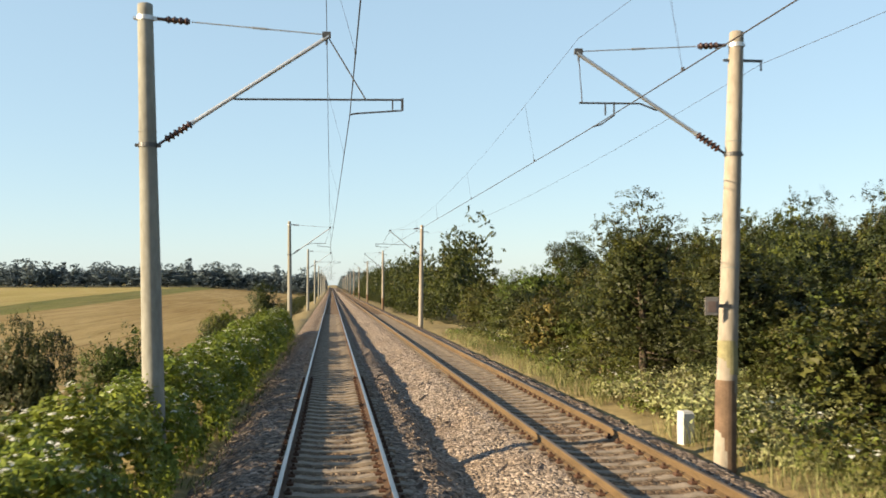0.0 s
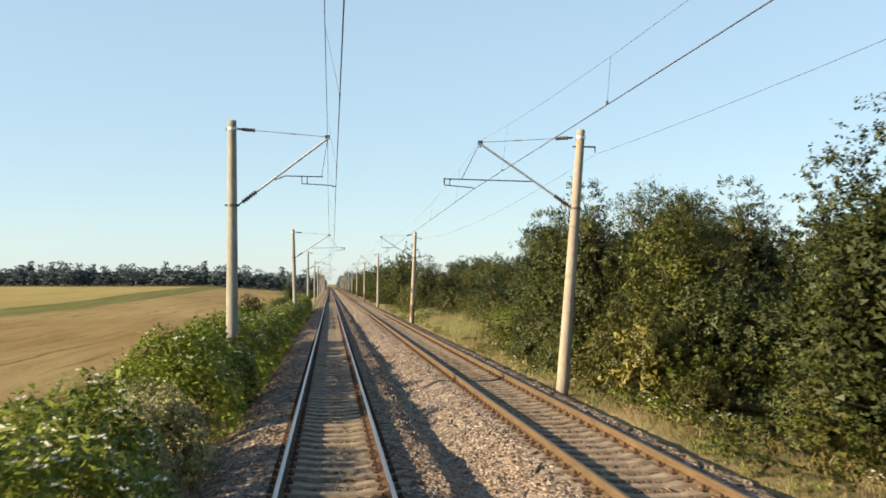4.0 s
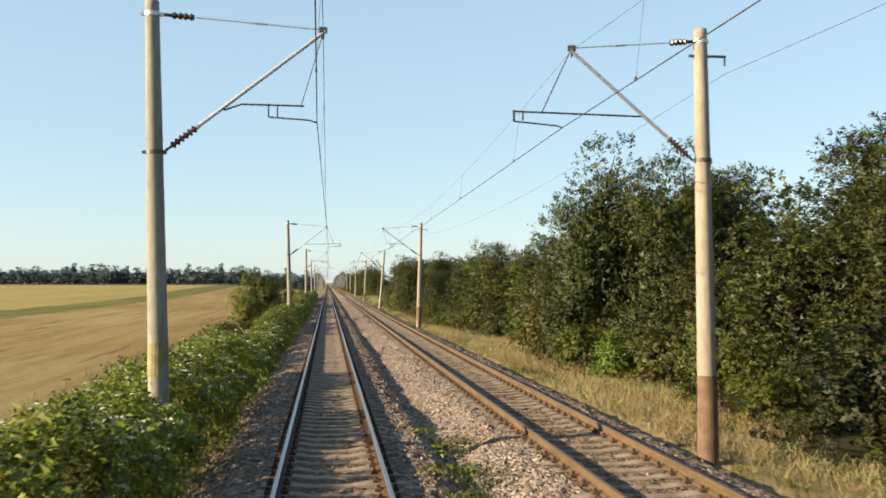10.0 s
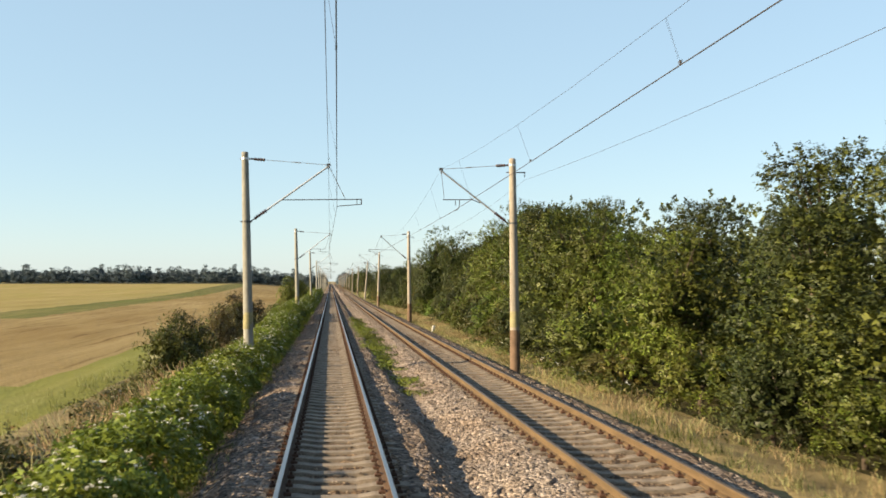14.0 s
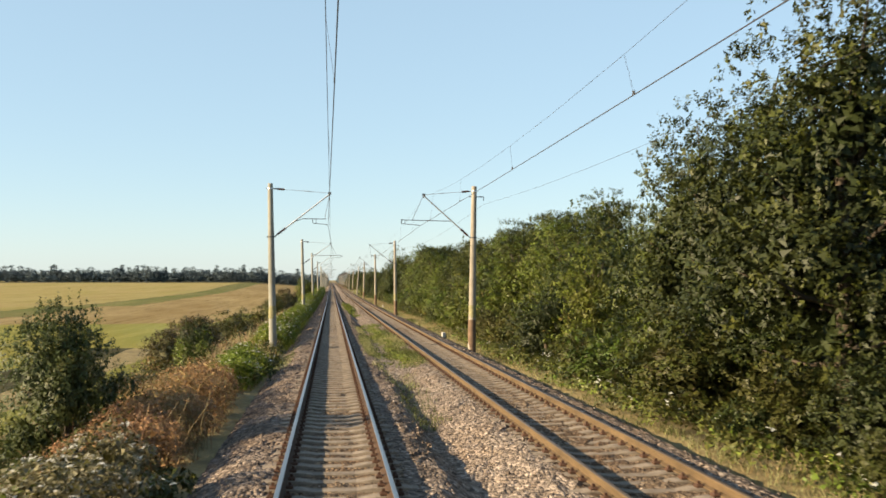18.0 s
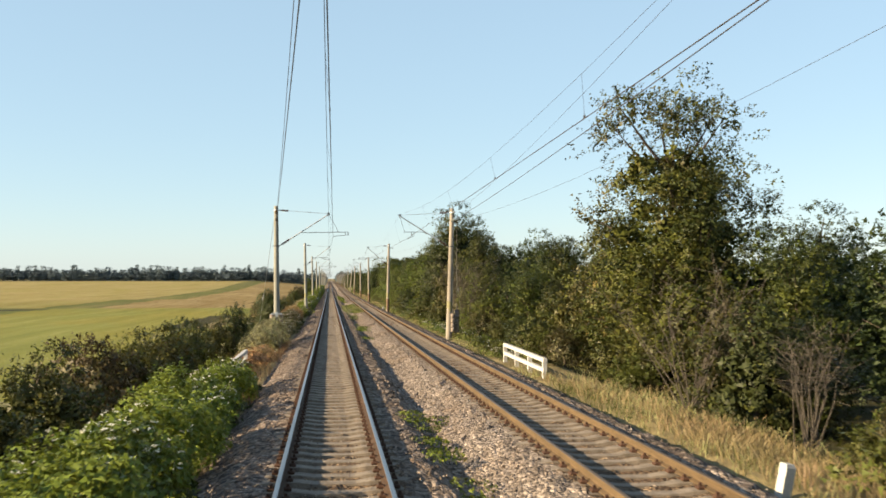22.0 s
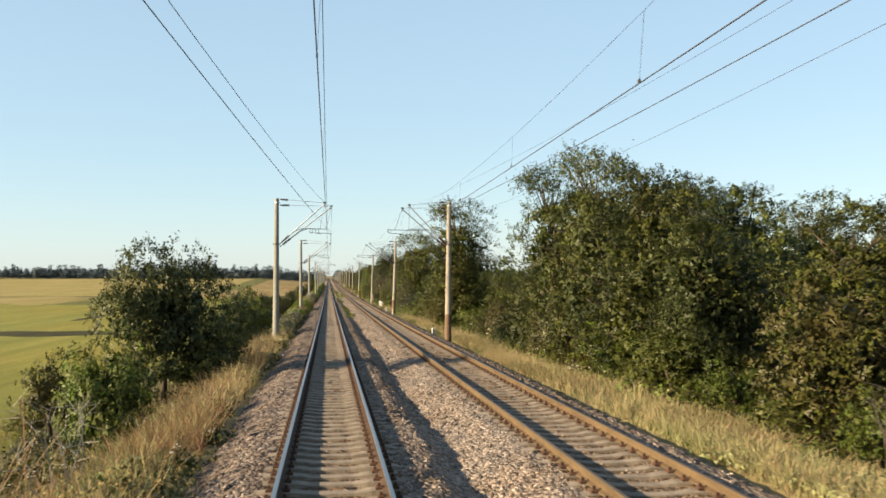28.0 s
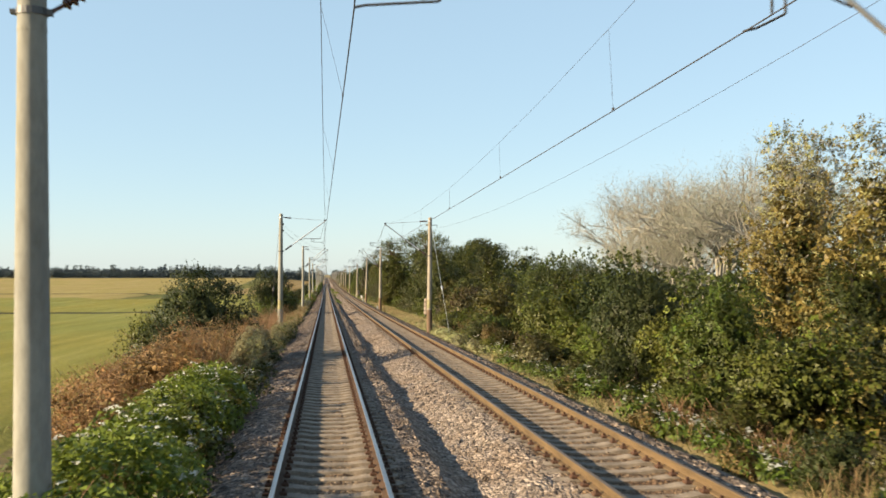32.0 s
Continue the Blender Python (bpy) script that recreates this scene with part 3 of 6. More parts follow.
def arm(mast, s, root_x, wire_x, mess_x, z, form, dz=0.0, dy=0.0, cz=CONTACT_Z, lift=0.0, rz=5.66):
    """One cantilever: tie rod, strut, registration tube, steady arm, insulators. s: +1 reaches to the right."""
    far = mess_x
    zt_ = z + 0.02
    tie_a, tie_b = (root_x + s * 0.16, dy, zt_ + 0.18 - dz), (far, dy, zt_)
    tv = Vector(tie_b) - Vector(tie_a)
    p = lambda u: tuple(Vector(tie_a) + tv * u)
    r = part("tie_rod", Build().tube([p(0.2), p(0.55), p(0.56), p(0.64), p(0.65), tie_b], [0.010, 0.010, 0.018, 0.018, 0.010, 0.010], 6), "galvanised", mast)
    part("insulator", Build().tube([p(0), p(0.05)], 0.03, 8).discs(p(0.05), p(0.19), 4, 0.062, 0.04), "insulator_glaze", mast, "dark glazed insulator")
    low = 4.88 - dz + lift
    a, b = Vector((root_x + s * 0.17, dy, low)), Vector((far + s * 0.04, dy, zt_ - 0.02))
    q = lambda u: tuple(a.lerp(b, u))
    part("insulator", Build().tube([q(0), q(0.05)], 0.022, 8).discs(q(0.05), q(0.20), 6, 0.07, 0.035), "insulator_glaze", mast, "dark glazed insulator")
    strut = part("strut_tube", Build().tube([q(0.20), q(0.22), q(1.0)], [0.045, 0.033, 0.033], 10), "galvanised", mast, "galvanised steel strut")
    part("wire_clamp", Build().box(far - 0.07, far + 0.07, dy - 0.03, dy + 0.03, zt_ - 0.05, zt_ + 0.05, 0.012).tube([(far, dy, zt_ - 0.04), (far, dy, zt_ - 0.16)], 0.02, 6), "dark_steel", mast)
    u = (rz - a.z) / (b.z - a.z)
    rx = a.x + (b.x - a.x) * u
    if form == "P":
        end = wire_x + s * 0.86
        b1 = Build().tube([(rx, dy, rz), (rx + s * 0.1, dy, rz - 0.01), (end, dy, rz + 0.035)], 0.017, 8)
        b1.box(end - 0.02, end + 0.02, dy - 0.015, dy + 0.015, rz - 0.14, rz + 0.06)
        b1.box(end - s * 0.16 - 0.012, end - s * 0.16 + 0.012, dy - 0.012, dy + 0.012, rz - 0.13, rz + 0.03)
        part("registration_tube", b1, "dark_steel", mast)
        part("steady_arm", Build().tube([(end, dy, rz - 0.14), (wire_x + s * 0.1, dy, cz + 0.035), (wire_x, dy, cz + 0.01)], 0.014, 6), "dark_steel", mast)
        part("brace_wire", Build().tube([(far, dy, zt_), (far + s * 0.45 + (wire_x - far) * 0.5, dy, rz + 0.03)], 0.011, 6), "dark_steel", mast)
    else:
        end = rx + s * 1.1
        b1 = Build().tube([(rx, dy, rz - 0.05), (rx + s * 0.3, dy, rz + 0.06), (end + s * 0.25, dy, rz + 0.05)], 0.016, 8)
        b1.box(end - s * 0.35 - 0.012, end - s * 0.35 + 0.012, dy - 0.012, dy + 0.012, rz - 0.15, rz + 0.08)
        b1.box(end - s * 0.2 - 0.012, end - s * 0.2 + 0.012, dy - 0.012, dy + 0.012, rz - 0.15, rz + 0.06)
        part("registration_tube", b1, "dark_steel", mast)
        part("steady_arm", Build().tube([(end - s * 0.35, dy, rz - 0.15), (wire_x - s * 0.15, dy, cz + 0.05), (wire_x, dy, cz + 0.01)], 0.014, 6), "dark_steel", mast)
        part("brace_wire", Build().tube([(far, dy, zt_ - 0.05), (end + s * 0.2, dy, rz + 0.06)], 0.008, 6), "wire_metal", mast)


def mast(y, foot_x, lean, s, form, wire_x, mess_x, top, yellow, stain, lift=0.0, cz=CONTACT_Z, drop=0.0):
    """A tapered spun-concrete mast with bands and its cantilever, at its own place."""
    z0 = float(zt(y))
    words = "tapered grey concrete mast" if s > 0 else "sand-coloured concrete mast"
    extra = " with two steel cantilevers" if form == "D" else " with one steel cantilever"
    m = thing("catenary_mast", foot_x, y, z0, words + extra + " beside the track", "mast", "overhead line masts")
    at = lambda z: lean * z
    r = lambda z: 0.190 - 0.0085 * (z + 1.2)
    zs = [-1.3, 0.0, 1.5, 3.0, 4.5, 6.0, top - 0.12, top - 0.02, top]
    shaft = Build().tube([(at(z), 0, z) for z in zs], [r(z) for z in zs[:-1]] + [r(top) - 0.03], 20)
    part("shaft", shaft.mesh("shaft", True), "mast_concrete" if s > 0 else "mast_concrete_warm", m)
    for z in (2.95, 5.1):
        part("casting_ring", Build().tube([(at(z), 0, z - 0.012), (at(z), 0, z + 0.012)], r(z) + 0.004, 20), "mast_concrete", m)
    for z in (top - 0.24, 4.88 + lift):
        b = Build().tube([(at(z), 0, z - 0.035), (at(z), 0, z + 0.035)], r(z) + 0.012, 18)
        b.box(at(z) + s * r(z) - 0.02, at(z) + s * (r(z)) + 0.06, -0.03, 0.03, z - 0.03, z + 0.03)
        b.box(at(z) - s * r(z) - 0.06, at(z) - s * r(z) + 0.02, -0.045, 0.045, z - 0.02, z + 0.02)
        part("clamp_band", b, "dark_steel" if z < 6 else "galvanised", m, "steel clamp band")
    if yellow:
        b = Build().tube([(at(1.5), 0, 1.15), (at(1.5), 0, 1.72)], [r(1.15) + 0.003, r(1.72) + 0.003], 20, False)
        part("painted_band", b, "yellow_paint", m, "faded yellow painted band")
    if stain:
        b = Build().tube([(at(0.0), 0, -0.5), (at(0.7), 0, 0.75 + 0.3 * stain)], [r(-0.5) + 0.003, r(0.7) + 0.003], 20, False)
        part("rust_stained_foot", b, "rust_stain", m, "brown stained foot")
    ty = top - 0.26
    if form == "D":
        arm(m, s, at(6.0), wire_x - foot_x - s * 0.3, mess_x - foot_x - s * 0.12, ty, "N", 0.0, -0.10)
        arm(m, s, at(6.0), wire_x - foot_x + s * 0.24, mess_x - foot_x + s * 0.24, ty - 0.16, "P" if s < 0 else "N", 0.14, 0.18)
    else:
        arm(m, s, at(6.0), wire_x - foot_x, mess_x - foot_x, ty - 0.18, form, cz=cz, lift=lift, rz=5.66 - drop)
    if s < 0:
        zf = top - 0.5
        b = Build().box(at(zf) - 0.22, at(zf) + 0.47, -0.02, 0.02, zf - 0.02, zf + 0.02).tube([(at(zf) + 0.45, 0, zf), (at(zf) + 0.45, 0, zf - 0.17)], 0.016, 6)
        part("feeder_bracket", b, "dark_steel", m)
    return m


ALL = [(71.0 + 53.5 * k, -3.0, 0.0, 6.5, 0.0, "P" if k % 2 else "N") for k in range(9, 0, -1)] + MASTS
LEFT_MASTS, RIGHT_MASTS = [], []
for i, (y, lx, ll, rx, rl, form) in enumerate(ALL):
    other = {"P": "N", "N": "P", "D": "D"}[form]
    k = i - 9
    lt = (7.3, 7.16, 7.26, 7.38, 7.45, 7.32, 7.33, 7.16, 7.27, 7.36, 7.32, 7.3, 7.3)[k] if k >= 0 else 7.3
    rt = (7.1, 7.0, 7.18, 7.27, 7.26, 7.22, 7.3, 7.1, 7.19, 7.28, 7.14, 7.15, 7.15)[k] if k >= 0 else 7.15
    LEFT_MASTS.append(mast(y, lx, ll, 1, form, stagger(i, False, form), -0.16, lt, k in (3, 4, 5, 6, 8, 10), 0, 0.40 if k == 11 else 0.0, contact_z(i, False, form)))
    RIGHT_MASTS.append(mast(y, rx, rl, -1, other, stagger(i, True, other), RIGHT_MESSENGER.get(k, 4.2), rt, k in (1, 3, 5, 6, 7, 8, 10), 0 if k in (0, 2, 7) else 1,
                            -0.28 if k == 10 else 0.0, contact_z(i, True, other), 0.24 if k == 10 else 0.0))


def wire(name, pts, radius, label):
    b = Build()
    b.tube(pts, radius, 5, False)
    return tagged(part(name, b, "wire_metal"), label, "wire")


def hang(a, b, sag, n=10):
    a, b = Vector(a), Vector(b)
    return [tuple(a.lerp(b, u / n) - Vector((0, 0, 4 * sag * (u / n) * (1 - u / n)))) for u in range(n)]


def run_of_wires(right):
    con, mes, feed, drops = [], [], [], Build()
    for i in range(len(ALL) - 1):
        y0, y1 = ALL[i][0], ALL[i + 1][0]
        f0, f1 = ALL[i][5], ALL[i + 1][5]
        if right:
            f0, f1 = ({"P": "N", "N": "P", "D": "D"}[f] for f in (f0, f1))
        mx0, mx1 = (RIGHT_MESSENGER.get(i + d - 9, 4.2) if right else -0.16 for d in (0, 1))
        mz = [6.86 + (-0.06 if right else 0.06)] * 2
        c0 = (stagger(i, right, f0), y0, contact_z(i, right, f0) + float(zt(y0)))
        c1 = (stagger(i + 1, right, f1), y1, contact_z(i + 1, right, f1) + float(zt(y1)))
        m0, m1 = (mx0, y0, mz[0] + float(zt(y0))), (mx1, y1, mz[1] + float(zt(y1)))
        con += hang(c0, c1, 0.02, 6)
        hm = hang(m0, m1, 0.92 if right else 0.62, 12)
        mes += hm
        for u in (1, 3, 5, 7, 9, 11):
            t = u / 12
            low = Vector(c0).lerp(Vector(c1), t)
            drops.tube([hm[u], tuple(low)], 0.003, 4, False)
            drops.box(low.x - 0.012, low.x + 0.012, low.y - 0.03, low.y + 0.03, low.z - 0.01, low.z + 0.04)
        if right:
            def tip(k):
                return (ALL[k][3] + 0.45 + ALL[k][4] * 6.6, ALL[k][0], 6.45 + float(zt(ALL[k][0])))
            feed += hang(tip(i), tip(i + 1), 0.55, 12)
    side = "second" if right else "nearer"
    wire("contact_wire", con, 0.0085, "dark copper contact wire over the %s track" % side)
    wire("messenger_wire", mes, 0.0030 if right else 0.0065, "thin stranded messenger wire over the %s track" % side)
    tagged(part("dropper_wires", drops, "wire_metal"), "thin droppers between messenger and contact wire", "wire", kind="stuff")
    if right:
        wire("feeder_wire", feed, 0.0042, "sagging feeder wire on the mast brackets")


run_of_wires(False)
run_of_wires(True)


def overlap_wires(foot_x, mx, lean):
    """The second pair of wires through the overlap, tied off at the masts at its ends."""
    ys = [ALL[k][0] for k in (16, 17, 18, 19)]
    zs = [float(zt(y)) for y in ys]
    for name, z_in, z_end, r, off in (("messenger_wire", 6.80, 6.75, 0.0065, 0.26), ("contact_wire", 5.50, 6.35, 0.0085, 0.24)):
        pts = []
        sgn = 1 if foot_x < 0 else -1
        stations = [(foot_x + lean * 6.6, ys[0], z_end + zs[0]), (mx + sgn * off, ys[1], z_in + zs[1]), (mx + sgn * off, ys[2], z_in + zs[2]),
                    (foot_x, ys[3], z_end + zs[3])]
        for a, b in zip(stations[:-1], stations[1:]):
            pts += hang(a, b, 0.45 if name == "messenger_wire" else 0.15, 10)
        pts.append(stations[-1])
        wire(name, pts, r if foot_x < 0 or name == "contact_wire" else 0.0035, "second %s running out to a tie-off mast" % name.replace("_", " "))
        for (x, y, z), way in ((stations[0], stations[1]), (stations[-1], stations[-2])):
            d = (Vector(way) - Vector((x, y, z))).normalized()
            s0 = Vector((x, y, z))
            b = Build()
            for k in (0.7, 1.15, 1.6):
                b.discs(tuple(s0 + d * k), tuple(s0 + d * (k + 0.28)), 2, 0.066, 0.022)
            b.tube([tuple(s0 + d * 0.15), tuple(s0 + d * 2.0)], 0.016, 6)
            b.tube([tuple(s0 + d * 0.2), tuple(s0 + d * 0.34)], [0.07, 0.07], 12)
            tagged(part("tension_insulator", b, "insulator_glaze" if foot_x < 0 else "glass_insulator"), "string of insulators in the tied-off wire", "insulator", "tension insulators")


overlap_wires(-3.04, -0.16, -0.011)
overlap_wires(6.78, 4.2, 0.025)


def guy(x0, y0, z0, x1, y1, label, metal="galvanised", r=0.010):
    z1 = float(lie(x1, y1)) - 0.1
    b = Build().tube([(x0, y0, z0), (x1, y1, z1)], r, 6)
    a, c = Vector((x0, y0, z0)), Vector((x1, y1, z1))
    b.discs(tuple(a.lerp(c, 0.55)), tuple(a.lerp(c, 0.59)), 1, 0.06, 0.03, 8)
    tagged(part("guy_wire", b, metal), label, "wire", "guy wires")


z6, z9 = float(zt(-301.99)), float(zt(-458.74))
guy(-3.2, -301.9, 6.6 + z6, -5.0, -291.5, "steel guy wire with a clamp, from mast head to ground")
guy(6.9, -301.9, 6.4 + z6, 9.5, -288.0, "steel guy wire with a clamp, from mast head to ground")
guy(-3.05, -458.9, 6.9 + z9, -3.4, -466.0, "thin grey guy wire from mast head to ground", "wire_metal", 0.008)
guy(6.8, -458.9, 6.6 + z9, 7.3, -465.0, "pale steel guy wire slanting from mast to ground")


def weight_stack(x, y, z_low, count, size, label):
    """Tension weights: concrete discs on a rod, hung on a rope from the mast head."""
    t = thing("tension_weight", x, y, z_low, label, "weight", "tension weights")
    part("rod", Build().tube([(0, 0, -0.08), (0, 0, count * 0.27 + 0.25)], 0.02, 8), "dark_steel", t)
    for i in range(count):
        b = Build().tube([(0, 0, i * 0.27 + u) for u in (0.0, 0.02, 0.235, 0.255)], [size - 0.02, size, size, size - 0.02], 16)
        part("weight_disc", b.mesh("weight_disc", True), "weight_concrete", t, "worn concrete disc")
    part("rope", Build().tube([(0, 0, count * 0.27 + 0.2), (0, 0, 6.2 - (z_low - float(zt(y))))], 0.006, 5), "dark_steel", t)


weight_stack(6.98, -302.15, z6 - 0.05, 4, 0.125, "stack of pale concrete weights hanging against the mast foot")
weight_stack(7.26, -301.7, z6 - 0.12, 5, 0.15, "stack of dark concrete weights hanging behind the mast")
weight_stack(6.52, -458.44, z9 + 0.72, 4, 0.16, "stack of pale concrete weights hanging beside the mast")


def footing(x, y):
    z = float(zt(y))
    t = thing("mast_clamp", x, y, z, "pale steel clamp with two short concrete drums on a mast", "clamp")
    for dx, r in ((-0.24, 0.165), (0.22, 0.13)):
        b = Build().tube([(dx, 0, 0.42), (dx, 0, 0.44), (dx, 0, 0.98), (dx, 0, 1.02)], [r - 0.02, r, r, r - 0.025], 14)
        part("drum", b.mesh("drum", True), "weight_concrete", t)
    part("cross_beam", Build().box(-0.32, 0.30, -0.22, -0.16, 1.0, 1.09, 0.01).box(-0.07, 0.07, -0.25, -0.15, 0.86, 1.16, 0.01), "galvanised", t, "bolted steel cross piece")


footing(-3.04, -302.12)


def post(x, y, top, width, label, tilt=0):
    """A small concrete marker with a slanted, whitewashed head."""
    z = float(lie(x, y))
    b = Build()
    h, w = top + float(zt(y)) - z, width
    b.add([(-w, -w, -0.3), (w, -w, -0.3), (w, w, -0.3), (-w, w, -0.3), (-w, -w, h - 0.05), (w, -w, h - 0.05), (w, w, h), (-w, w, h),
           (-w * 0.8, -w * 0.7, h), (w * 0.8, -w * 0.7, h)],
          [(3, 2, 1, 0), (0, 1, 5, 4), (1, 2, 6, 5), (2, 3, 7, 6), (3, 0, 4, 7), (4, 5, 9, 8), (8, 9, 6, 7), (4, 8, 7), (5, 6, 9)])
    o = part("marker_post", b, "white_paint")
    o.location, o.rotation_euler = (x, y, z), (radians(tilt * 0.4), radians(tilt), 0.2)
    tagged(o, label, "marker post", "line markers")


post(6.92, 18.7, 0.16, 0.12, "whitewashed stone marker with a rounded head beside the ballast")
post(6.85, -160.9, -0.10, 0.085, "white painted marker stone leaning beside the ballast", 9)
post(6.62, -234.6, -0.16, 0.10, "low white painted marker stone beside the ballast")
post(6.62, -344.0, 0.0, 0.085, "white painted marker stone leaning beside the ballast", 10)
post(-2.84, -252.4, -0.14, 0.09, "low white painted marker stone on the mossy bank")
post(6.60, -395.0, -0.08, 0.09, "low white painted marker stone beside the ballast")


def culvert_railing(x, y0, y1, top, drop, label):
    """White concrete railing over a culvert: posts with two bars."""
    z = float(zt((y0 + y1) / 2))
    t = thing("culvert_railing", x, (y0 + y1) / 2, z, label, "railing", "culvert railings")
    n = 4
    for i in range(n):
        y = (y0 - y1) / 2 + (y1 - y0) * i / (n - 1)
        part("post", Build().box(-0.07, 0.07, y - 0.08, y + 0.08, top - 1.3, top - 0.06 - drop * i / (n - 1), 0.01), "white_paint", t)
    for dz in (0.0, -0.34):
        half = (y1 - y0) / 2
        b = Build()
        b.add([(sx * 0.065, sy * half - 0.12 * (sy < 0) + 0.12 * (sy > 0), top + dz - (drop if sy > 0 else 0) + sz) for sy in (-1, 1) for sz in (-0.13, 0) for sx in (-1, 1)],
              [(0, 1, 3, 2), (4, 6, 7, 5), (0, 4, 5, 1), (2, 3, 7, 6), (0, 2, 6, 4), (1, 5, 7, 3)])
        part("bar", b, "white_paint", t)
    return t


culvert_railing(7.15, -325.5, -318.1, 0.22, 0.0, "white painted concrete culvert railing beside bushes")
culvert_railing(-3.42, -326.4, -318.0, 0.08, 0.05, "white painted concrete culvert railing on the weedy bank")


def culvert_wall(x, top):
    z = float(zt(-322))
    b = Build().box(x - 0.18, x + 0.18, -327.2, -317.2, z - 2.6, z + top, 0.03)
    tagged(part("culvert_headwall", b, "weight_concrete"), "weathered concrete culvert headwall under the railing", "headwall", kind="structure")


culvert_wall(7.15, -0.7)
culvert_wall(-3.42, -0.9)


def mast_sign():
    z = float(zt(15.87))
    t = thing("mast_sign", 6.27, 15.7, z + 2.3, "small weathered sign plate strapped to a mast", "sign")
    part("plate", Build().box(-0.12, 0.12, -0.012, 0.012, -0.15, 0.15, 0.006), "sign_grey", t)
    part("panel", Build().box(-0.07, 0.07, -0.02, -0.012, -0.10, 0.08, 0.002), "sign_red", t, "faded reddish panel")
    part("strap", Build().box(-0.05, 0.34, 0.0, 0.03, -0.03, 0.03), "dark_steel", t)


mast_sign()

# ---- plants ----
def unit(v):
    return v / np.maximum(np.linalg.norm(v, axis=-1, keepdims=True), 1e-6)


def leaf_tris(rng, p, nrm, size, aspect=0.7, loose=0.9, droop=0.0):
    """Small pointed leaves at points p, facing roughly along nrm."""
    k = len(p)
    n = unit(nrm + loose * rng.normal(0, 1, (k, 3)))
    t = unit(np.cross(n, rng.normal(0, 1, (k, 3))))
    t[:, 2] -= droop
    t = unit(t)
    b = unit(np.cross(n, t))
    s = (size * rng.uniform(0.55, 1.4, k))[:, None]
    return np.stack([p + t * s * 0.6, p - t * s * 0.4 + b * s * aspect * 0.5, p - t * s * 0.4 - b * s * aspect * 0.5], 1)


def blade_mesh(name, groups, normals=None):
    """One mesh out of separate small faces. groups: (faces as k x corners x 3, material name)."""
    me = bpy.data.meshes.new(name)
    corners = groups[0][0].shape[1]
    v = np.concatenate([q.reshape(-1, 3) for q, _ in groups])
    me.vertices.add(len(v))
    me.vertices.foreach_set("co", v.astype(np.float32).ravel())
    me.loops.add(len(v))
    me.loops.foreach_set("vertex_index", np.arange(len(v), dtype=np.int32))
    me.polygons.add(len(v) // corners)
    me.polygons.foreach_set("loop_start", np.arange(0, len(v), corners, dtype=np.int32))
    idx = []
    for i, (q, mat) in enumerate(groups):
        me.materials.append(MATS[mat])
        idx.append(np.full(len(q), i, np.int32))
    me.polygons.foreach_set("material_index", np.concatenate(idx))
    me.update(calc_edges=True)
    if normals is not None:
        me.normals_split_custom_set(np.repeat(np.concatenate(normals), corners, 0).tolist())
    return me


def on_lobes(rng, lobes, count, low=-0.5, inner=0.72):
    """Points and outward ways on a set of round clumps (x, y, z, radius, flatness)."""
    lobes = np.array(lobes)
    w = lobes[:, 3] ** 2
    pick = rng.choice(len(lobes), count, p=w / w.sum())
    d = unit(rng.normal(0, 1, (count, 3)))
    d[:, 2] = np.where(d[:, 2] < low, -d[:, 2], d[:, 2])
    c = lobes[pick]
    r = c[:, 3] * rng.uniform(inner, 1.06, count) * np.where(rng.random(count) < 0.12, rng.uniform(1.0, 1.2, count), 1.0)
    p = c[:, :3] + d * r[:, None] * np.stack([np.ones(count), np.ones(count), c[:, 4]], -1)
    return p, d


def limbs(b, rng, lobes, height, girth, fork):
    """Tapered trunk, with a limb out to every clump."""
    bend = [(rng.uniform(-0.12, 0.12) * k, rng.uniform(-0.12, 0.12) * k, height * u) for k, u in ((0, -0.06), (0.5, 0.15), (1, 0.35), (1.5, 0.55), (1.8, 0.8))]
    b.tube(bend, [girth * 1.25, girth, girth * 0.8, girth * 0.55, girth * 0.22], 8)
    for x, y, z, r, _ in lobes:
        k = min(max(z / height * fork, 0.12), 0.75)
        a = Vector(bend[1]).lerp(Vector(bend[4]), (k - 0.12) / 0.68)
        e = Vector((x, y, z))
        m = a.lerp(e, 0.5) + Vector((0, 0, -0.12 * r))
        b.tube([a, m, e], [girth * 0.38, girth * 0.24, girth * 0.07], 5, False)


KINDS = {}


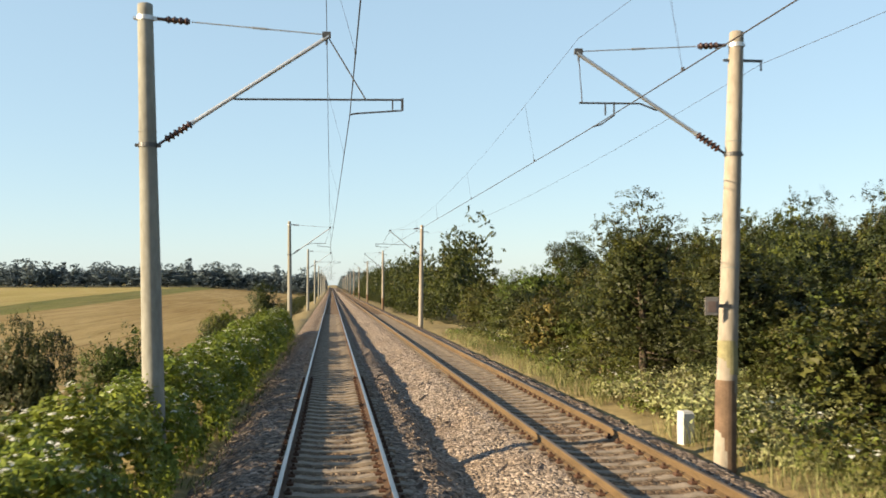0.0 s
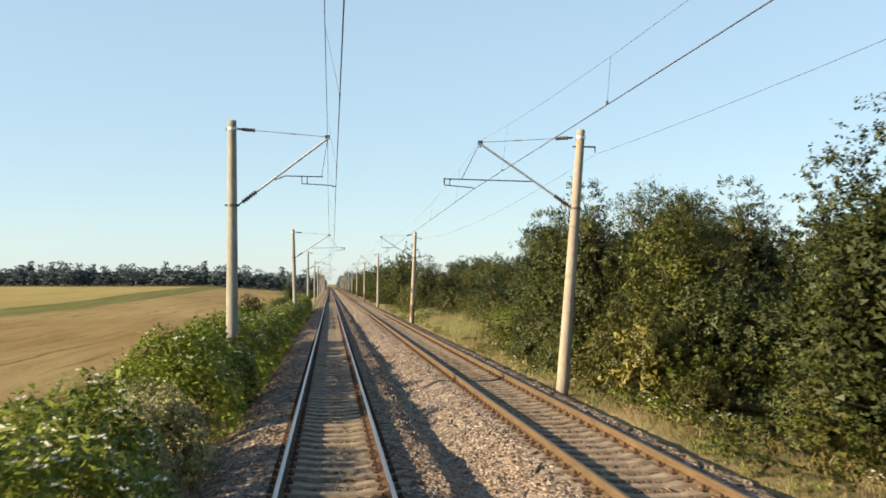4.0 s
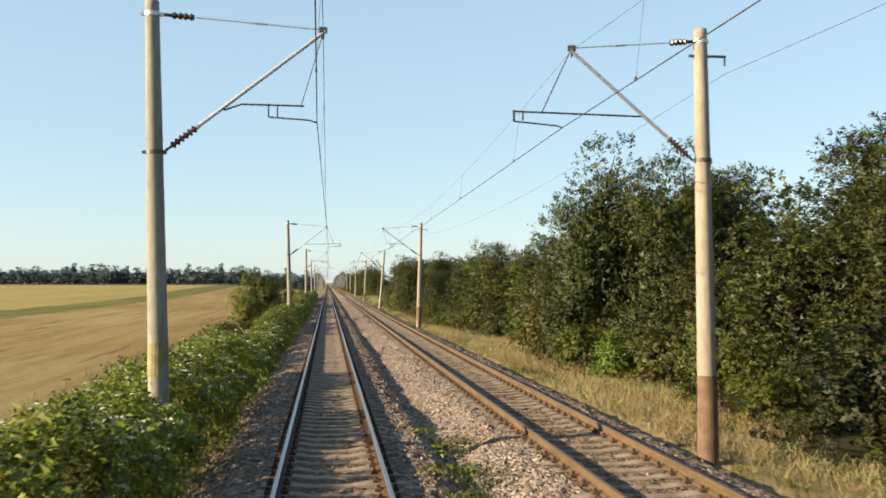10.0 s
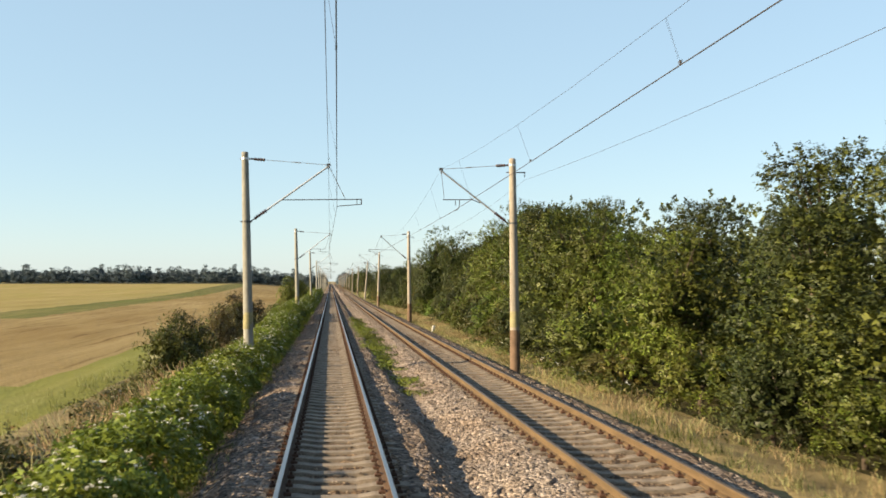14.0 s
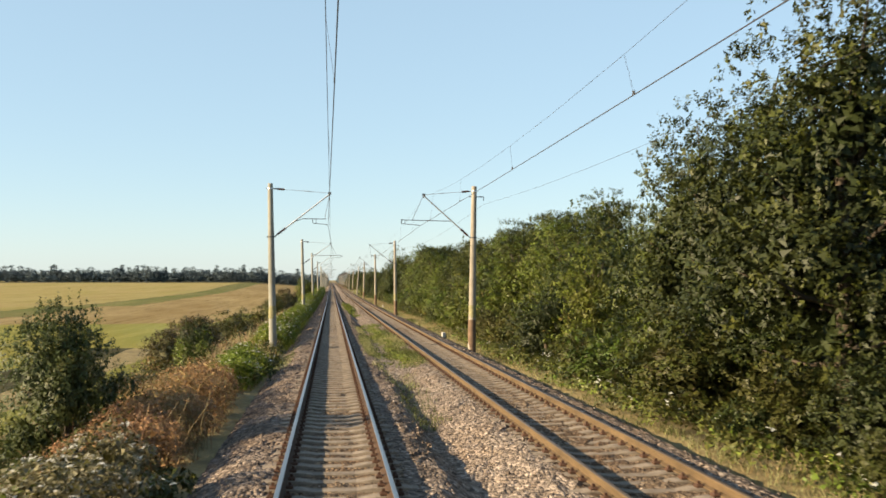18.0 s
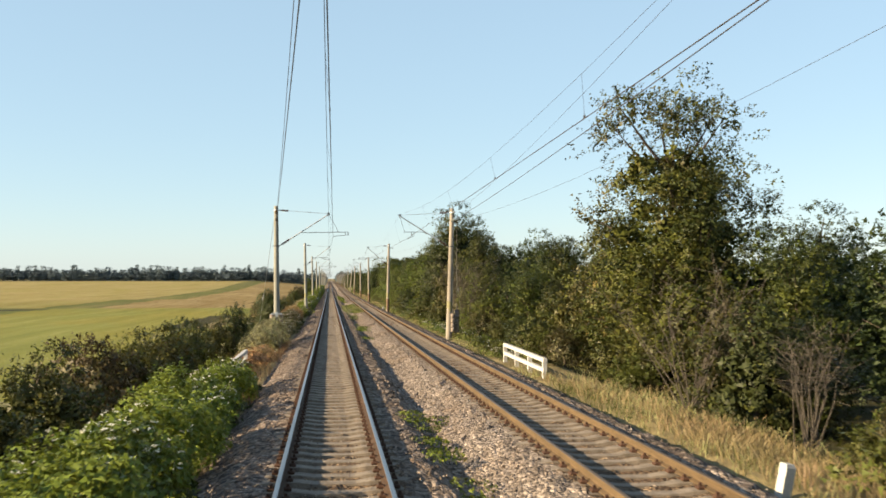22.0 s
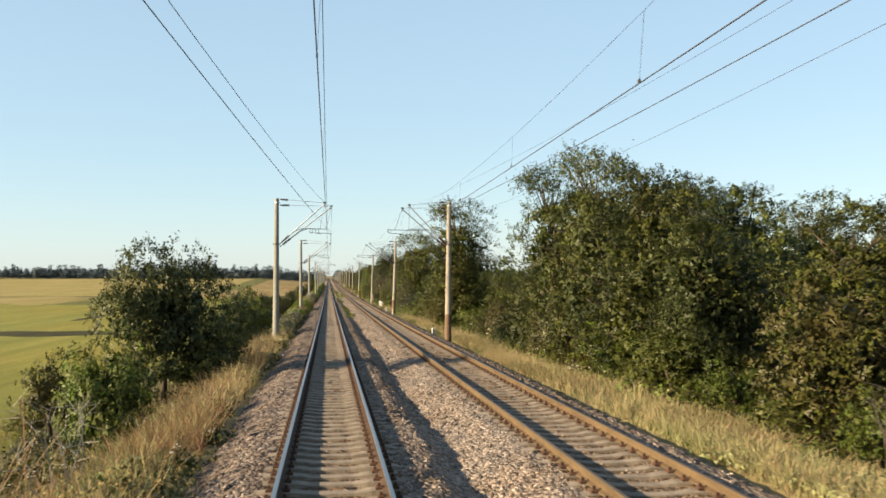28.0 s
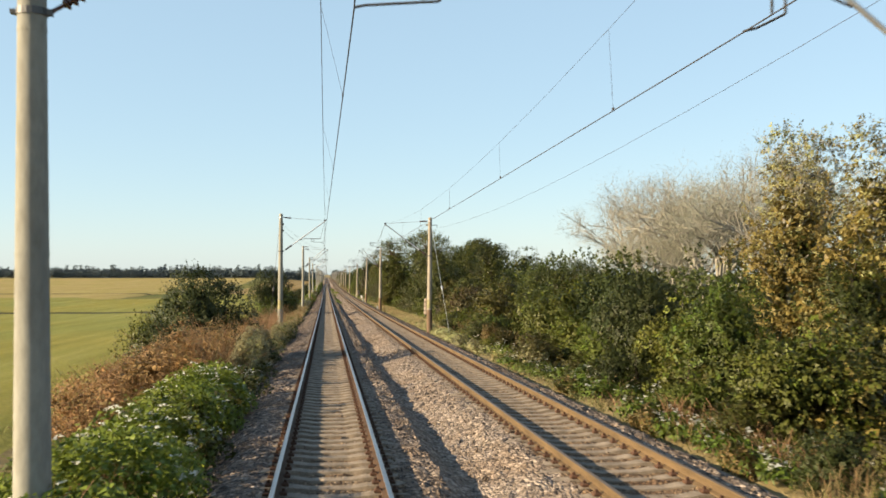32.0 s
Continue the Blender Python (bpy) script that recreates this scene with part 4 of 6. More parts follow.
def make_kind(name, seed, height, width, form, count, size, mats, bark="bark", inner=0.72, aspect=0.75, label="", category="tree"):
    """One species: a trunk mesh and a crown mesh that all its plants share."""
    rng = np.random.default_rng(seed)
    lobes = []
    if form == "round":
        for i in range(46):
            u = rng.uniform(0.14, 0.95)
            wide = math.sin(math.pi * min(1, 0.18 + 0.78 * u)) ** 0.7
            a, rr = rng.uniform(0, 6.28), width * 0.36 * wide * rng.uniform(0.35, 1.0)
            lobes.append((math.cos(a) * rr, math.sin(a) * rr, height * u * 0.95, width * rng.uniform(0.08, 0.18), rng.uniform(0.7, 1.0)))
        lobes.append((0, 0, height * 0.5, width * 0.30, 1.2))
        for i in range(11):
            a = i * 0.57 + rng.uniform(-0.3, 0.3)
            lobes.append((math.cos(a) * width * 0.3, math.sin(a) * width * 0.3, height * rng.uniform(0.06, 0.36), width * rng.uniform(0.14, 0.2), 0.9))
    elif form == "open":
        for i in range(92):
            u = rng.uniform(0.16, 0.97)
            a, rr = rng.uniform(0, 6.28), width * 0.44 * rng.uniform(0.25, 1.0) * math.sqrt(max(0.08, 1 - ((u - 0.55) / 0.5) ** 2))
            lobes.append((math.cos(a) * rr, math.sin(a) * rr, height * u * 0.96, width * rng.uniform(0.07, 0.15), rng.uniform(0.5, 0.85)))
        lobes.append((0, 0, height * 0.5, width * 0.24, 1.3))
        for i in range(9):
            a, rr = rng.uniform(0, 6.28), width * 0.3
            lobes.append((math.cos(a) * rr, math.sin(a) * rr, height * rng.uniform(0.08, 0.3), width * 0.13, 0.9))
    elif form == "cone":
        for i in range(20):
            u = i / 19
            rr = width * 0.5 * (1 - u) ** 0.85
            for a in np.linspace(0, 6.28, 3 + int(4 * (1 - u)))[:-1] + rng.uniform(0, 6):
                lobes.append((math.cos(a) * rr * 0.7, math.sin(a) * rr * 0.7, height * (0.08 + 0.88 * u), 0.06 * width + rr * 0.34, 0.4))
    else:
        for i in range(12):
            a, rr = rng.uniform(0, 6.28), width * 0.36 * math.sqrt(rng.random())
            top = height * (1 - 0.75 * (rr / (width * 0.5)) ** 2)
            r = width * rng.uniform(0.13, 0.22)
            lobes.append((math.cos(a) * rr, math.sin(a) * rr, max(top - r * 0.8, height * 0.2) * rng.uniform(0.75, 1.0), r, rng.uniform(0.7, 1.05)))
        lobes.append((0, 0, height * 0.35, width * 0.34, height / width * 0.7))
        for i in range(7):
            a = i * 0.9 + rng.uniform(-0.3, 0.3)
            lobes.append((math.cos(a) * width * 0.36, math.sin(a) * width * 0.36, height * rng.uniform(0.05, 0.22), width * rng.uniform(0.13, 0.18), 0.9))
    # a few larger leaves fill the inside; twigs with leaves on both sides make the outside
    per, reach = 12, {"open": 0.55, "round": 0.27, "cone": 0.30}.get(form, 0.24)
    small = np.array(lobes)
    nt = int(count * 1.22 / per)
    which = rng.choice(len(small), nt, p=small[:, 3] ** 2 / np.sum(small[:, 3] ** 2))
    d = unit(rng.normal(0, 1, (nt, 3)))
    d[:, 2] = np.where(d[:, 2] < -0.5, -d[:, 2], d[:, 2])
    c = small[which]
    root = c[:, :3] + d * (c[:, 3] * rng.uniform(inner, 1.0, nt))[:, None] * np.stack([np.ones(nt), np.ones(nt), c[:, 4]], -1)
    # hollows between the boughs
    hollow = np.sin(root[:, 0] * 2.1 + seed) + np.sin(root[:, 1] * 1.9 + 2 * seed) + np.sin(root[:, 2] * 2.4 + 3 * seed) + 0.5 * np.sin(root[:, 2] * 4.6 + root[:, 0] * 3.3)
    firm = hollow > np.quantile(hollow, 0.18 if form == "open" else 0.12)
    root, d = root[firm], d[firm]
    nt = len(root)
    way = unit(d + 0.5 * rng.normal(0, 1, (nt, 3)) + np.array([0, 0, 0.28 if form != "open" else 0.0]))
    length = reach * rng.uniform(0.5, 1.25, nt)
    shoot = (rng.random(nt) < 0.015) & (root[:, 2] > 0.4 * height) & (form != "cone")
    way[shoot] = unit(way[shoot] + np.array([0, 0, 0.8]))
    length[shoot] *= 1.9
    side = unit(np.cross(way, rng.normal(0, 1, (nt, 3))))
    u = (np.arange(per) + 0.5) / per
    hand = np.where(np.arange(per) % 2 == 0, 1.0, -1.0)
    p = root[:, None] + way[:, None] * (length[:, None] * u)[..., None] + side[:, None] * (hand * size * 0.45)[None, :, None]
    p = (p + rng.normal(0, 0.03, p.shape)).reshape(-1, 3)
    tip = unit(way[:, None] * 0.55 + side[:, None] * hand[None, :, None] + 0.55 * rng.normal(0, 1, (nt, per, 3)) - np.array([0, 0, 0.25])).reshape(-1, 3)
    d = np.repeat(d, per, 0)
    tint = (np.sin(root[:, 0] * 1.1 + seed) + np.sin(root[:, 2] * 0.9 + 2 * seed) + np.sin(root[:, 1] * 1.2)) / 6 + 0.5
    tint = np.repeat(0.55 * tint + 0.45 * rng.random(nt), per)
    flat = unit(np.array([0, 0, 0.55]) + 0.6 * d + 0.55 * rng.normal(0, 1, d.shape))
    s_leaf = size * rng.uniform(0.6, 1.3, len(p))
    inside = int(count * 0.16)
    pin, din = on_lobes(rng, lobes, inside, inner=0.15)
    pin = np.array([0, 0, height * 0.42]) * 0.36 + pin * 0.64
    p, d = np.concatenate([p, pin]), np.concatenate([d, din])
    tip = np.concatenate([tip, unit(rng.normal(0, 1, (inside, 3)))])
    flat = np.concatenate([flat, unit(din + 0.5 * rng.normal(0, 1, (inside, 3)))])
    s_leaf = np.concatenate([s_leaf, np.full(inside, 1.7 * size + 0.05)])
    tint = np.concatenate([tint, np.zeros(inside)])
    stretch = height / np.quantile(p[:, 2], 0.996)
    p[:, 2] *= stretch
    lobes = [(a, b_, q * stretch, r, f) for a, b_, q, r, f in lobes]
    keep = p[:, 2] > 0.02 * height
    p, d, tip, flat, s_leaf, tint = p[keep], d[keep], tip[keep], flat[keep], s_leaf[keep][:, None], tint[keep]
    over = unit(np.cross(flat, tip))
    q = np.stack([p + tip * s_leaf * 0.65, p - tip * s_leaf * 0.35 + over * s_leaf * aspect * 0.5, p - tip * s_leaf * 0.35 - over * s_leaf * aspect * 0.5], 1)
    share = np.cumsum([m[1] for m in mats])
    draw = np.clip(tint, 0, 0.999) * share[-1]
    face = unit(np.cross(tip, over))
    face = face * np.sign(np.sum(face * d, -1, keepdims=True) + 1e-6)
    face = unit(0.42 * face + 0.85 * d + 0.30 * unit(p - np.array([0, 0, height * 0.45])) + np.array([0, 0, 0.1]))
    groups, faces, low = [], [], 0.0
    for (mat, _), hi in zip(mats, share):
        g = (draw >= low) & (draw < hi)
        if g.any():
            groups.append((q[g], mat))
            faces.append(face[g])
        low = hi
    crown = blade_mesh("crown", groups, faces)
    b = Build()
    limbs(b, random.Random(seed), lobes[::3] if category == "tree" and form != "cone" else lobes[::12], height, 0.016 * height + 0.03, 0.75)
    trunk = b.mesh("trunk", True)
    trunk.materials.append(MATS[bark])
    KINDS[name] = (trunk, crown, height, width, label, category)


make_kind("broad_a", 1, 8.0, 6.0, "round", 23000, 0.084, [("leaf_dark", 6), ("leaf_mid", 3), ("leaf_olive", 1)], label="dense dark green broadleaf tree beside the track")
make_kind("broad_b", 2, 8.0, 5.6, "round", 23000, 0.084, [("leaf_mid", 5), ("leaf_dark", 4), ("leaf_bright", 1)], label="leafy green broadleaf tree at the wood's edge")
make_kind("broad_c", 3, 7.5, 6.2, "round", 23000, 0.084, [("leaf_mid", 5), ("leaf_bright", 4), ("leaf_yellow", 1)], label="fresh green tree with some yellowed leaves")
make_kind("acacia", 4, 9.5, 6.4, "open", 25000, 0.092, [("leaf_mid", 5), ("leaf_dark", 2), ("leaf_olive", 4)], inner=0.5, label="airy acacia tree with gaps in its crown")
make_kind("acacia_b", 5, 9.0, 6.0, "open", 25000, 0.092, [("leaf_mid", 5), ("leaf_dark", 1), ("leaf_olive", 3), ("leaf_bright", 2)], inner=0.5, label="tall acacia with drooping light green sprays")
make_kind("pine", 6, 6.5, 3.4, "cone", 5000, 0.150, [("needle_dark", 6), ("leaf_olive", 1)], aspect=0.4, label="young dark green conifer on the slope")
make_kind("yellow_poplar", 7, 9.0, 6.0, "round", 22000, 0.088, [("leaf_yellow", 6), ("grass_pale", 2), ("leaf_pale", 3)], bark="bark_pale", inner=0.5, label="poplar with yellowing leaves and pale limbs")
make_kind("back_tree", 18, 7.0, 6.5, "round", 3200, 0.19, [("leaf_dark", 5), ("leaf_mid", 3), ("leaf_olive", 2)], label="dark green tree inside the wood")
# far trees get their hazy look from the paled leaf colour
make_kind("far_tree", 8, 12.0, 9.0, "round", 1500, 0.620, [("leaf_far_haze", 7), ("leaf_dark", 2)], inner=0.6, label="dark broadleaf tree in a distant row")
make_kind("far_tree_b", 9, 11.0, 7.0, "round", 1400, 0.600, [("leaf_far_haze", 8), ("leaf_olive", 1)], inner=0.5, label="dark tree in a distant row")
make_kind("bush_a", 11, 3.0, 3.4, "dome", 7600, 0.074, [("leaf_dark", 5), ("leaf_mid", 4)], label="dense dark green bush beside the line", category="bush")
make_kind("bush_b", 12, 3.0, 3.2, "dome", 7600, 0.074, [("leaf_mid", 5), ("leaf_bright", 2), ("leaf_olive", 2)], label="green bush with mixed leaves", category="bush")
make_kind("bush_c", 13, 2.8, 3.2, "dome", 7600, 0.074, [("leaf_olive", 6), ("leaf_mid", 2), ("leaf_brown", 1)], label="dull olive thorn bush on the verge", category="bush")
make_kind("bush_big", 19, 4.6, 5.4, "dome", 24000, 0.078, [("leaf_dark", 8), ("leaf_olive", 1)], inner=0.82, label="large dense dark green bush, leafy to the ground", category="bush")
make_kind("bush_lush", 20, 4.4, 5.2, "dome", 15000, 0.083, [("leaf_mid", 4), ("leaf_bright", 5)], inner=0.82, label="large bright green bush, leafy to the ground", category="bush")
make_kind("bush_grey", 14, 2.4, 3.0, "dome", 7600, 0.074, [("leaf_grey", 2), ("leaf_brown", 3), ("leaf_olive", 4)], inner=0.5, label="grey-brown half-dry bush on the bank", category="bush")
make_kind("bush_bright", 15, 2.0, 2.4, "dome", 6000, 0.072, [("leaf_bright", 7), ("leaf_mid", 2)], label="fresh bright green bush on the bank", category="bush")
make_kind("bush_yellow", 16, 3.0, 3.0, "dome", 7600, 0.074, [("leaf_yellow", 3), ("leaf_olive", 4), ("leaf_mid", 3)], label="yellow-green bush at the wood edge", category="bush")
make_kind("bush_brown", 17, 1.6, 1.8, "dome", 2400, 0.080, [("weed_brown", 6), ("grass_rust", 2)], inner=0.4, label="withered red-brown shrub on the bank", category="bush")


def plant(kind, x, y, height, width, turn, sink=0.1):
    trunk, crown, h, w, label, category = KINDS[kind]
    z = float(lie(x, y)) - sink
    name = "tree" if category == "tree" else "bush"
    t = thing(name, x, y, z, label, category, "trees beside the line" if category == "tree" else "bushes beside the line")
    t.rotation_euler = (0, 0, turn)
    t.scale = (width / w, width / w, (height + sink) / h)
    part("trunk", trunk, None, t)
    part("crown", crown, None, t)
    return t


GATHER = {}


def mass(bed, kind, x, y, height, width, turn):
    """Adds a plant to one of the joined masses of far or hidden growth."""
    crown, h, w = KINDS[kind][1], KINDS[kind][2], KINDS[kind][3]
    v = np.empty(len(crown.vertices) * 3, np.float32)
    crown.vertices.foreach_get("co", v)
    m = np.empty(len(crown.polygons), np.int32)
    crown.polygons.foreach_get("material_index", m)
    v = v.reshape(-1, 3) * np.array([width / w, width / w, height / h])
    cs, sn = math.cos(turn), math.sin(turn)
    v = np.stack([v[:, 0] * cs - v[:, 1] * sn + x, v[:, 0] * sn + v[:, 1] * cs + y, v[:, 2] + float(lie(x, y)) - 0.1], -1).reshape(-1, 3, 3)
    for i, mat in enumerate(crown.materials):
        GATHER.setdefault(bed, {}).setdefault(mat.name, []).append(v[m == i])


def lay_masses(bed, label):
    groups = [(np.concatenate(q), mat) for mat, q in GATHER[bed].items()]
    tagged(new(bed, blade_mesh(bed, groups)), label, "woods", kind="stuff")


# the wood on the right: place along the line, height of its outline over the rails, where its front stands
WOOD_A = [(70, 4.5, 10), (50, 4.6, 9.5), (34, 5.0, 9.5), (20, 5.0, 10), (8, 4.8, 11), (0, 4.9, 9.5), (-8, 4.6, 9.5), (-20, 4.9, 9.3), (-28, 4.6, 9.2),
          (-36, 4.4, 9.2), (-44, 5.6, 9.2), (-55, 5.0, 9), (-64, 5.5, 9), (-71, 4.8, 9), (-78, 5.2, 9), (-87, 4.9, 9.3), (-92, 5.2, 10), (-98, 4.7, 11),
          (-103, 5.6, 11.5), (-109, 5.2, 11.5), (-114, 5.0, 11.5)]
WOOD_B = [(-127, 6.0, 10.8), (-136, 5.9, 10.4), (-142, 6.9, 10.2), (-150, 7.3, 10), (-156, 6.6, 9.8), (-160, 7.2, 9.8), (-168, 7.8, 9.6), (-173, 7.0, 9.2),
          (-180, 6.4, 9), (-190, 5.6, 9), (-205, 6.2, 9), (-217, 7.2, 9), (-224, 6.5, 8.9), (-230, 7.2, 8.7), (-240, 6.7, 8.4), (-247, 6.1, 8.3),
          (-255, 5.4, 8.3), (-280, 5.4, 8.6), (-288, 4.9, 8.8)]
WOOD_C = [(-293, 4.7, 8.6), (-300, 4.1, 8.6), (-306, 4.7, 8.8), (-310, 3.9, 9), (-315, 4.5, 9), (-332, 4.4, 10), (-338, 4.2, 10.4), (-346, 4.4, 9.8),
          (-354, 4.7, 9.4), (-364, 4.6, 9.2), (-386, 4.5, 9.6), (-396, 4.6, 9.8), (-406, 5.4, 9.8), (-430, 5.1, 10), (-437, 4.5, 9.8), (-446, 3.7, 9.2),
          (-454, 3.7, 8.8), (-463, 3.7, 8.4), (-470, 4.0, 8.2), (-480, 3.6, 8.0), (-490, 2.6, 7.8), (-500, 2.4, 7.8), (-515, 2.4, 7.8)]

# crest of the wood further back, from its far end
WOOD_BACK = sorted([(72, 7.0), (50, 6.0), (46, 6.4), (37, 6.1), (30, 6.4), (17, 6.9), (11, 6.5), (4, 5.5), (-10, 7.0), (-17, 6.0), (-24, 5.3), (-43, 7.0), (-53, 5.8), (-58, 6.9),
                    (-66, 5.9), (-74, 6.6), (-84, 5.9), (-89, 7.0), (-97, 6.7), (-114, 8.0), (-124, 7.3), (-134, 8.2), (-145, 8.8), (-157, 9.0), (-162, 7.6), (-169, 8.0), (-180, 7.2), (-185, 6.4),
                    (-195, 7.4), (-205, 8.2), (-212, 9.4), (-220, 9.4), (-229, 8.6), (-234, 7.9), (-240, 7.2), (-250, 6.8), (-262, 7.4), (-270, 7.2), (-277, 6.0), (-288, 4.9), (-295, 5.8), (-308, 5.6), (-319, 5.3),
                    (-326, 5.0), (-333, 5.8), (-340, 4.8), (-349, 6.0), (-362, 5.8), (-370, 5.4), (-377, 6.6), (-384, 4.8), (-395, 7.0), (-404, 9.0), (-413, 7.8), (-421, 6.2), (-428, 5.8),
                    (-435, 5.6), (-441, 5.3), (-452, 5.2), (-470, 5.0), (-490, 4.6), (-520, 4.4)])


def wood_at(y):
    rows = sorted(WOOD_A + WOOD_B + WOOD_C)
    ys = [r[0] for r in rows]
    return float(np.interp(y, ys, [r[1] for r in rows])), float(np.interp(y, ys, [r[2] for r in rows]))


def pick(rng, table):
    return rng.choices([k for k, _ in table], [w for _, w in table])[0]


def right_wood():
    rng = random.Random(21)
    tall = [("broad_a", 4), ("broad_b", 4), ("broad_c", 2)]
    low = [("bush_a", 3), ("bush_b", 3), ("bush_c", 3), ("bush_yellow", 1)]
    y = 72.0
    while y > -516:
        top, front = wood_at(y)
        hill = -5 < y < 60
        greens = tall if y > -300 else [("broad_a", 3), ("broad_b", 3), ("broad_c", 1), ("acacia", 2)]
        if -150 < y < -114:
            greens = [("broad_a", 1)]
        elif -175 < y < -140 or -250 < y < -205:
            greens = [("broad_b", 4), ("broad_c", 4), ("broad_a", 2)]
        deep = rng.uniform(0, 1)
        x = front + 1.5 + 2.9 * deep
        base = float(lie(x, y) - zt(y))
        h = (top - base) * (0.72 + 0.3 * deep + rng.uniform(-0.05, 0.07))
        if hill:
            # a slope of low scrub under a ridge of young conifers
            for k in range(5):
                xx = front + 1.5 + k * 3.6 + rng.uniform(-1, 1)
                plant(pick(rng, [("bush_a", 4), ("bush_b", 1), ("bush_c", 3)]), xx, y + rng.uniform(-1.5, 1.5), 1.9 + 0.6 * k + rng.uniform(0, 1.0), rng.uniform(3.6, 5.0), rng.uniform(0, 6.28))
            for k in range(5):
                plant("pine", front + rng.uniform(13, 22), y + rng.uniform(-2, 2), rng.uniform(4.0, 6.2), rng.uniform(3.2, 4.6), rng.uniform(0, 6.28))
        else:
            kind = pick(rng, greens) if h > 4.2 else pick(rng, low)
            plant(kind, x, y, h, h * rng.uniform(0.78, 1.05) if h > 4.2 else h * rng.uniform(1.1, 1.4), rng.uniform(0, 6.28))
        for k in range(2):
            xx, yy = rng.uniform(15.5, 20), y + rng.uniform(-2.5, 2.5)
            crest = float(np.interp(yy, [r[0] for r in WOOD_BACK], [r[1] for r in WOOD_BACK]))
            hh = (2.64 + (crest - 2.64) * xx / 18) * rng.uniform(0.86, 1.0) - float(lie(xx, yy) - zt(yy))
            if hh > 4 and crest > top + 1.7 and not hill:
                plant(pick(rng, [("broad_a", 3), ("broad_b", 2)]), xx, yy, hh, hh * rng.uniform(0.78, 0.95), rng.uniform(0, 6.28))
            elif hh > 1.5:
                mass("wood_behind", "back_tree", xx, yy, hh, max(4.0, hh * rng.uniform(0.8, 1.0)), rng.uniform(0, 6.28))
        if y < -300:
            low = [("bush_a", 3), ("bush_b", 2), ("bush_c", 4), ("bush_grey", 2), ("bush_yellow", 1)]
        hb = max(1.1, (top + 0.8) * rng.uniform(0.24, 0.5))
        if rng.random() < 0.95:
            plant(pick(rng, low), front + rng.uniform(0.2, 0.9), y + rng.uniform(-1.2, 1.2), hb, hb * rng.uniform(1.2, 1.6), rng.uniform(0, 6.28))
        if rng.random() < 0.4:
            hb = rng.uniform(0.8, 1.5)
            plant(pick(rng, low), front + rng.uniform(-0.5, 0.2), y + rng.uniform(-1.2, 1.2), hb, hb * rng.uniform(1.3, 1.7), rng.uniform(0, 6.28))
        y -= rng.uniform(3.9, 5.4)


right_wood()
lay_masses("wood_behind", "dark green wood behind the trees beside the line")

# single trees and bushes that stand out: kind, x, y, height over the rails, width
SINGLE_A = [("broad_a", 9.2, 28.3, 5.4, 4.8), ("broad_a", 10.5, 24.5, 4.4, 4.4), ("bush_yellow", 9.0, 40, 2.6, 3.2), ("broad_a", 10.3, -25.4, 6.7, 5.4), ("broad_b", 9.6, -22.0, 5.2, 4.6),
            ("broad_b", 12.4, -29.0, 5.6, 5.0), ("acacia", 10.9, -31.8, 5.9, 4.4), ("broad_b", 11.2, -34.0, 4.8, 4.8), ("bush_yellow", 8.7, -36.6, 2.4, 3.2), ("broad_a", 9.9, -47.4, 5.8, 5.8),
            ("broad_b", 12.0, -51.0, 5.4, 5.0), ("broad_a", 14.4, -122, 8.3, 6.6), ("broad_a", 13.6, -118, 7.6, 6.0), ("broad_a", 16.5, -26, 6.8, 6.0), ("broad_a", 17.0, -14, 7.6, 6.4), ("broad_b", 15.5, -6, 6.6, 5.6),
            ("acacia", 11.6, -90.2, 5.8, 4.4), ("broad_b", 12.4, -88.0, 4.9, 4.6), ("pine", 13, -104, 5.1, 2.8), ("pine", 14, -106.5, 5.0, 2.6), ("bush_yellow", 10.6, -113, 2.8, 3.2),
            ("broad_a", 11.4, -120.4, 8.9, 7.4), ("broad_a", 12.8, -124, 7.6, 5.4), ("broad_b", 11.6, -116, 6.4, 4.6),
            ("bush_a", 9.0, -26.4, 2.0, 3.6), ("bush_b", 9.1, -29.6, 1.7, 3.2), ("bush_a", 8.9, -22.6, 1.8, 3.4), ("bush_c", 9.0, -33.0, 1.5, 3.2), ("bush_a", 10.1, -119.4, 2.2, 3.4), ("bush_b", 10.2, -122.0, 1.6, 3.0),
            ("bush_bright", 10.5, -125.2, 1.0, 2.4), ("bush_yellow", 10.2, -115.6, 3.4, 3.8), ("broad_a", 11.8, -12.4, 6.6, 5.2), ("broad_a", 12.6, -7.0, 6.9, 5.6)]
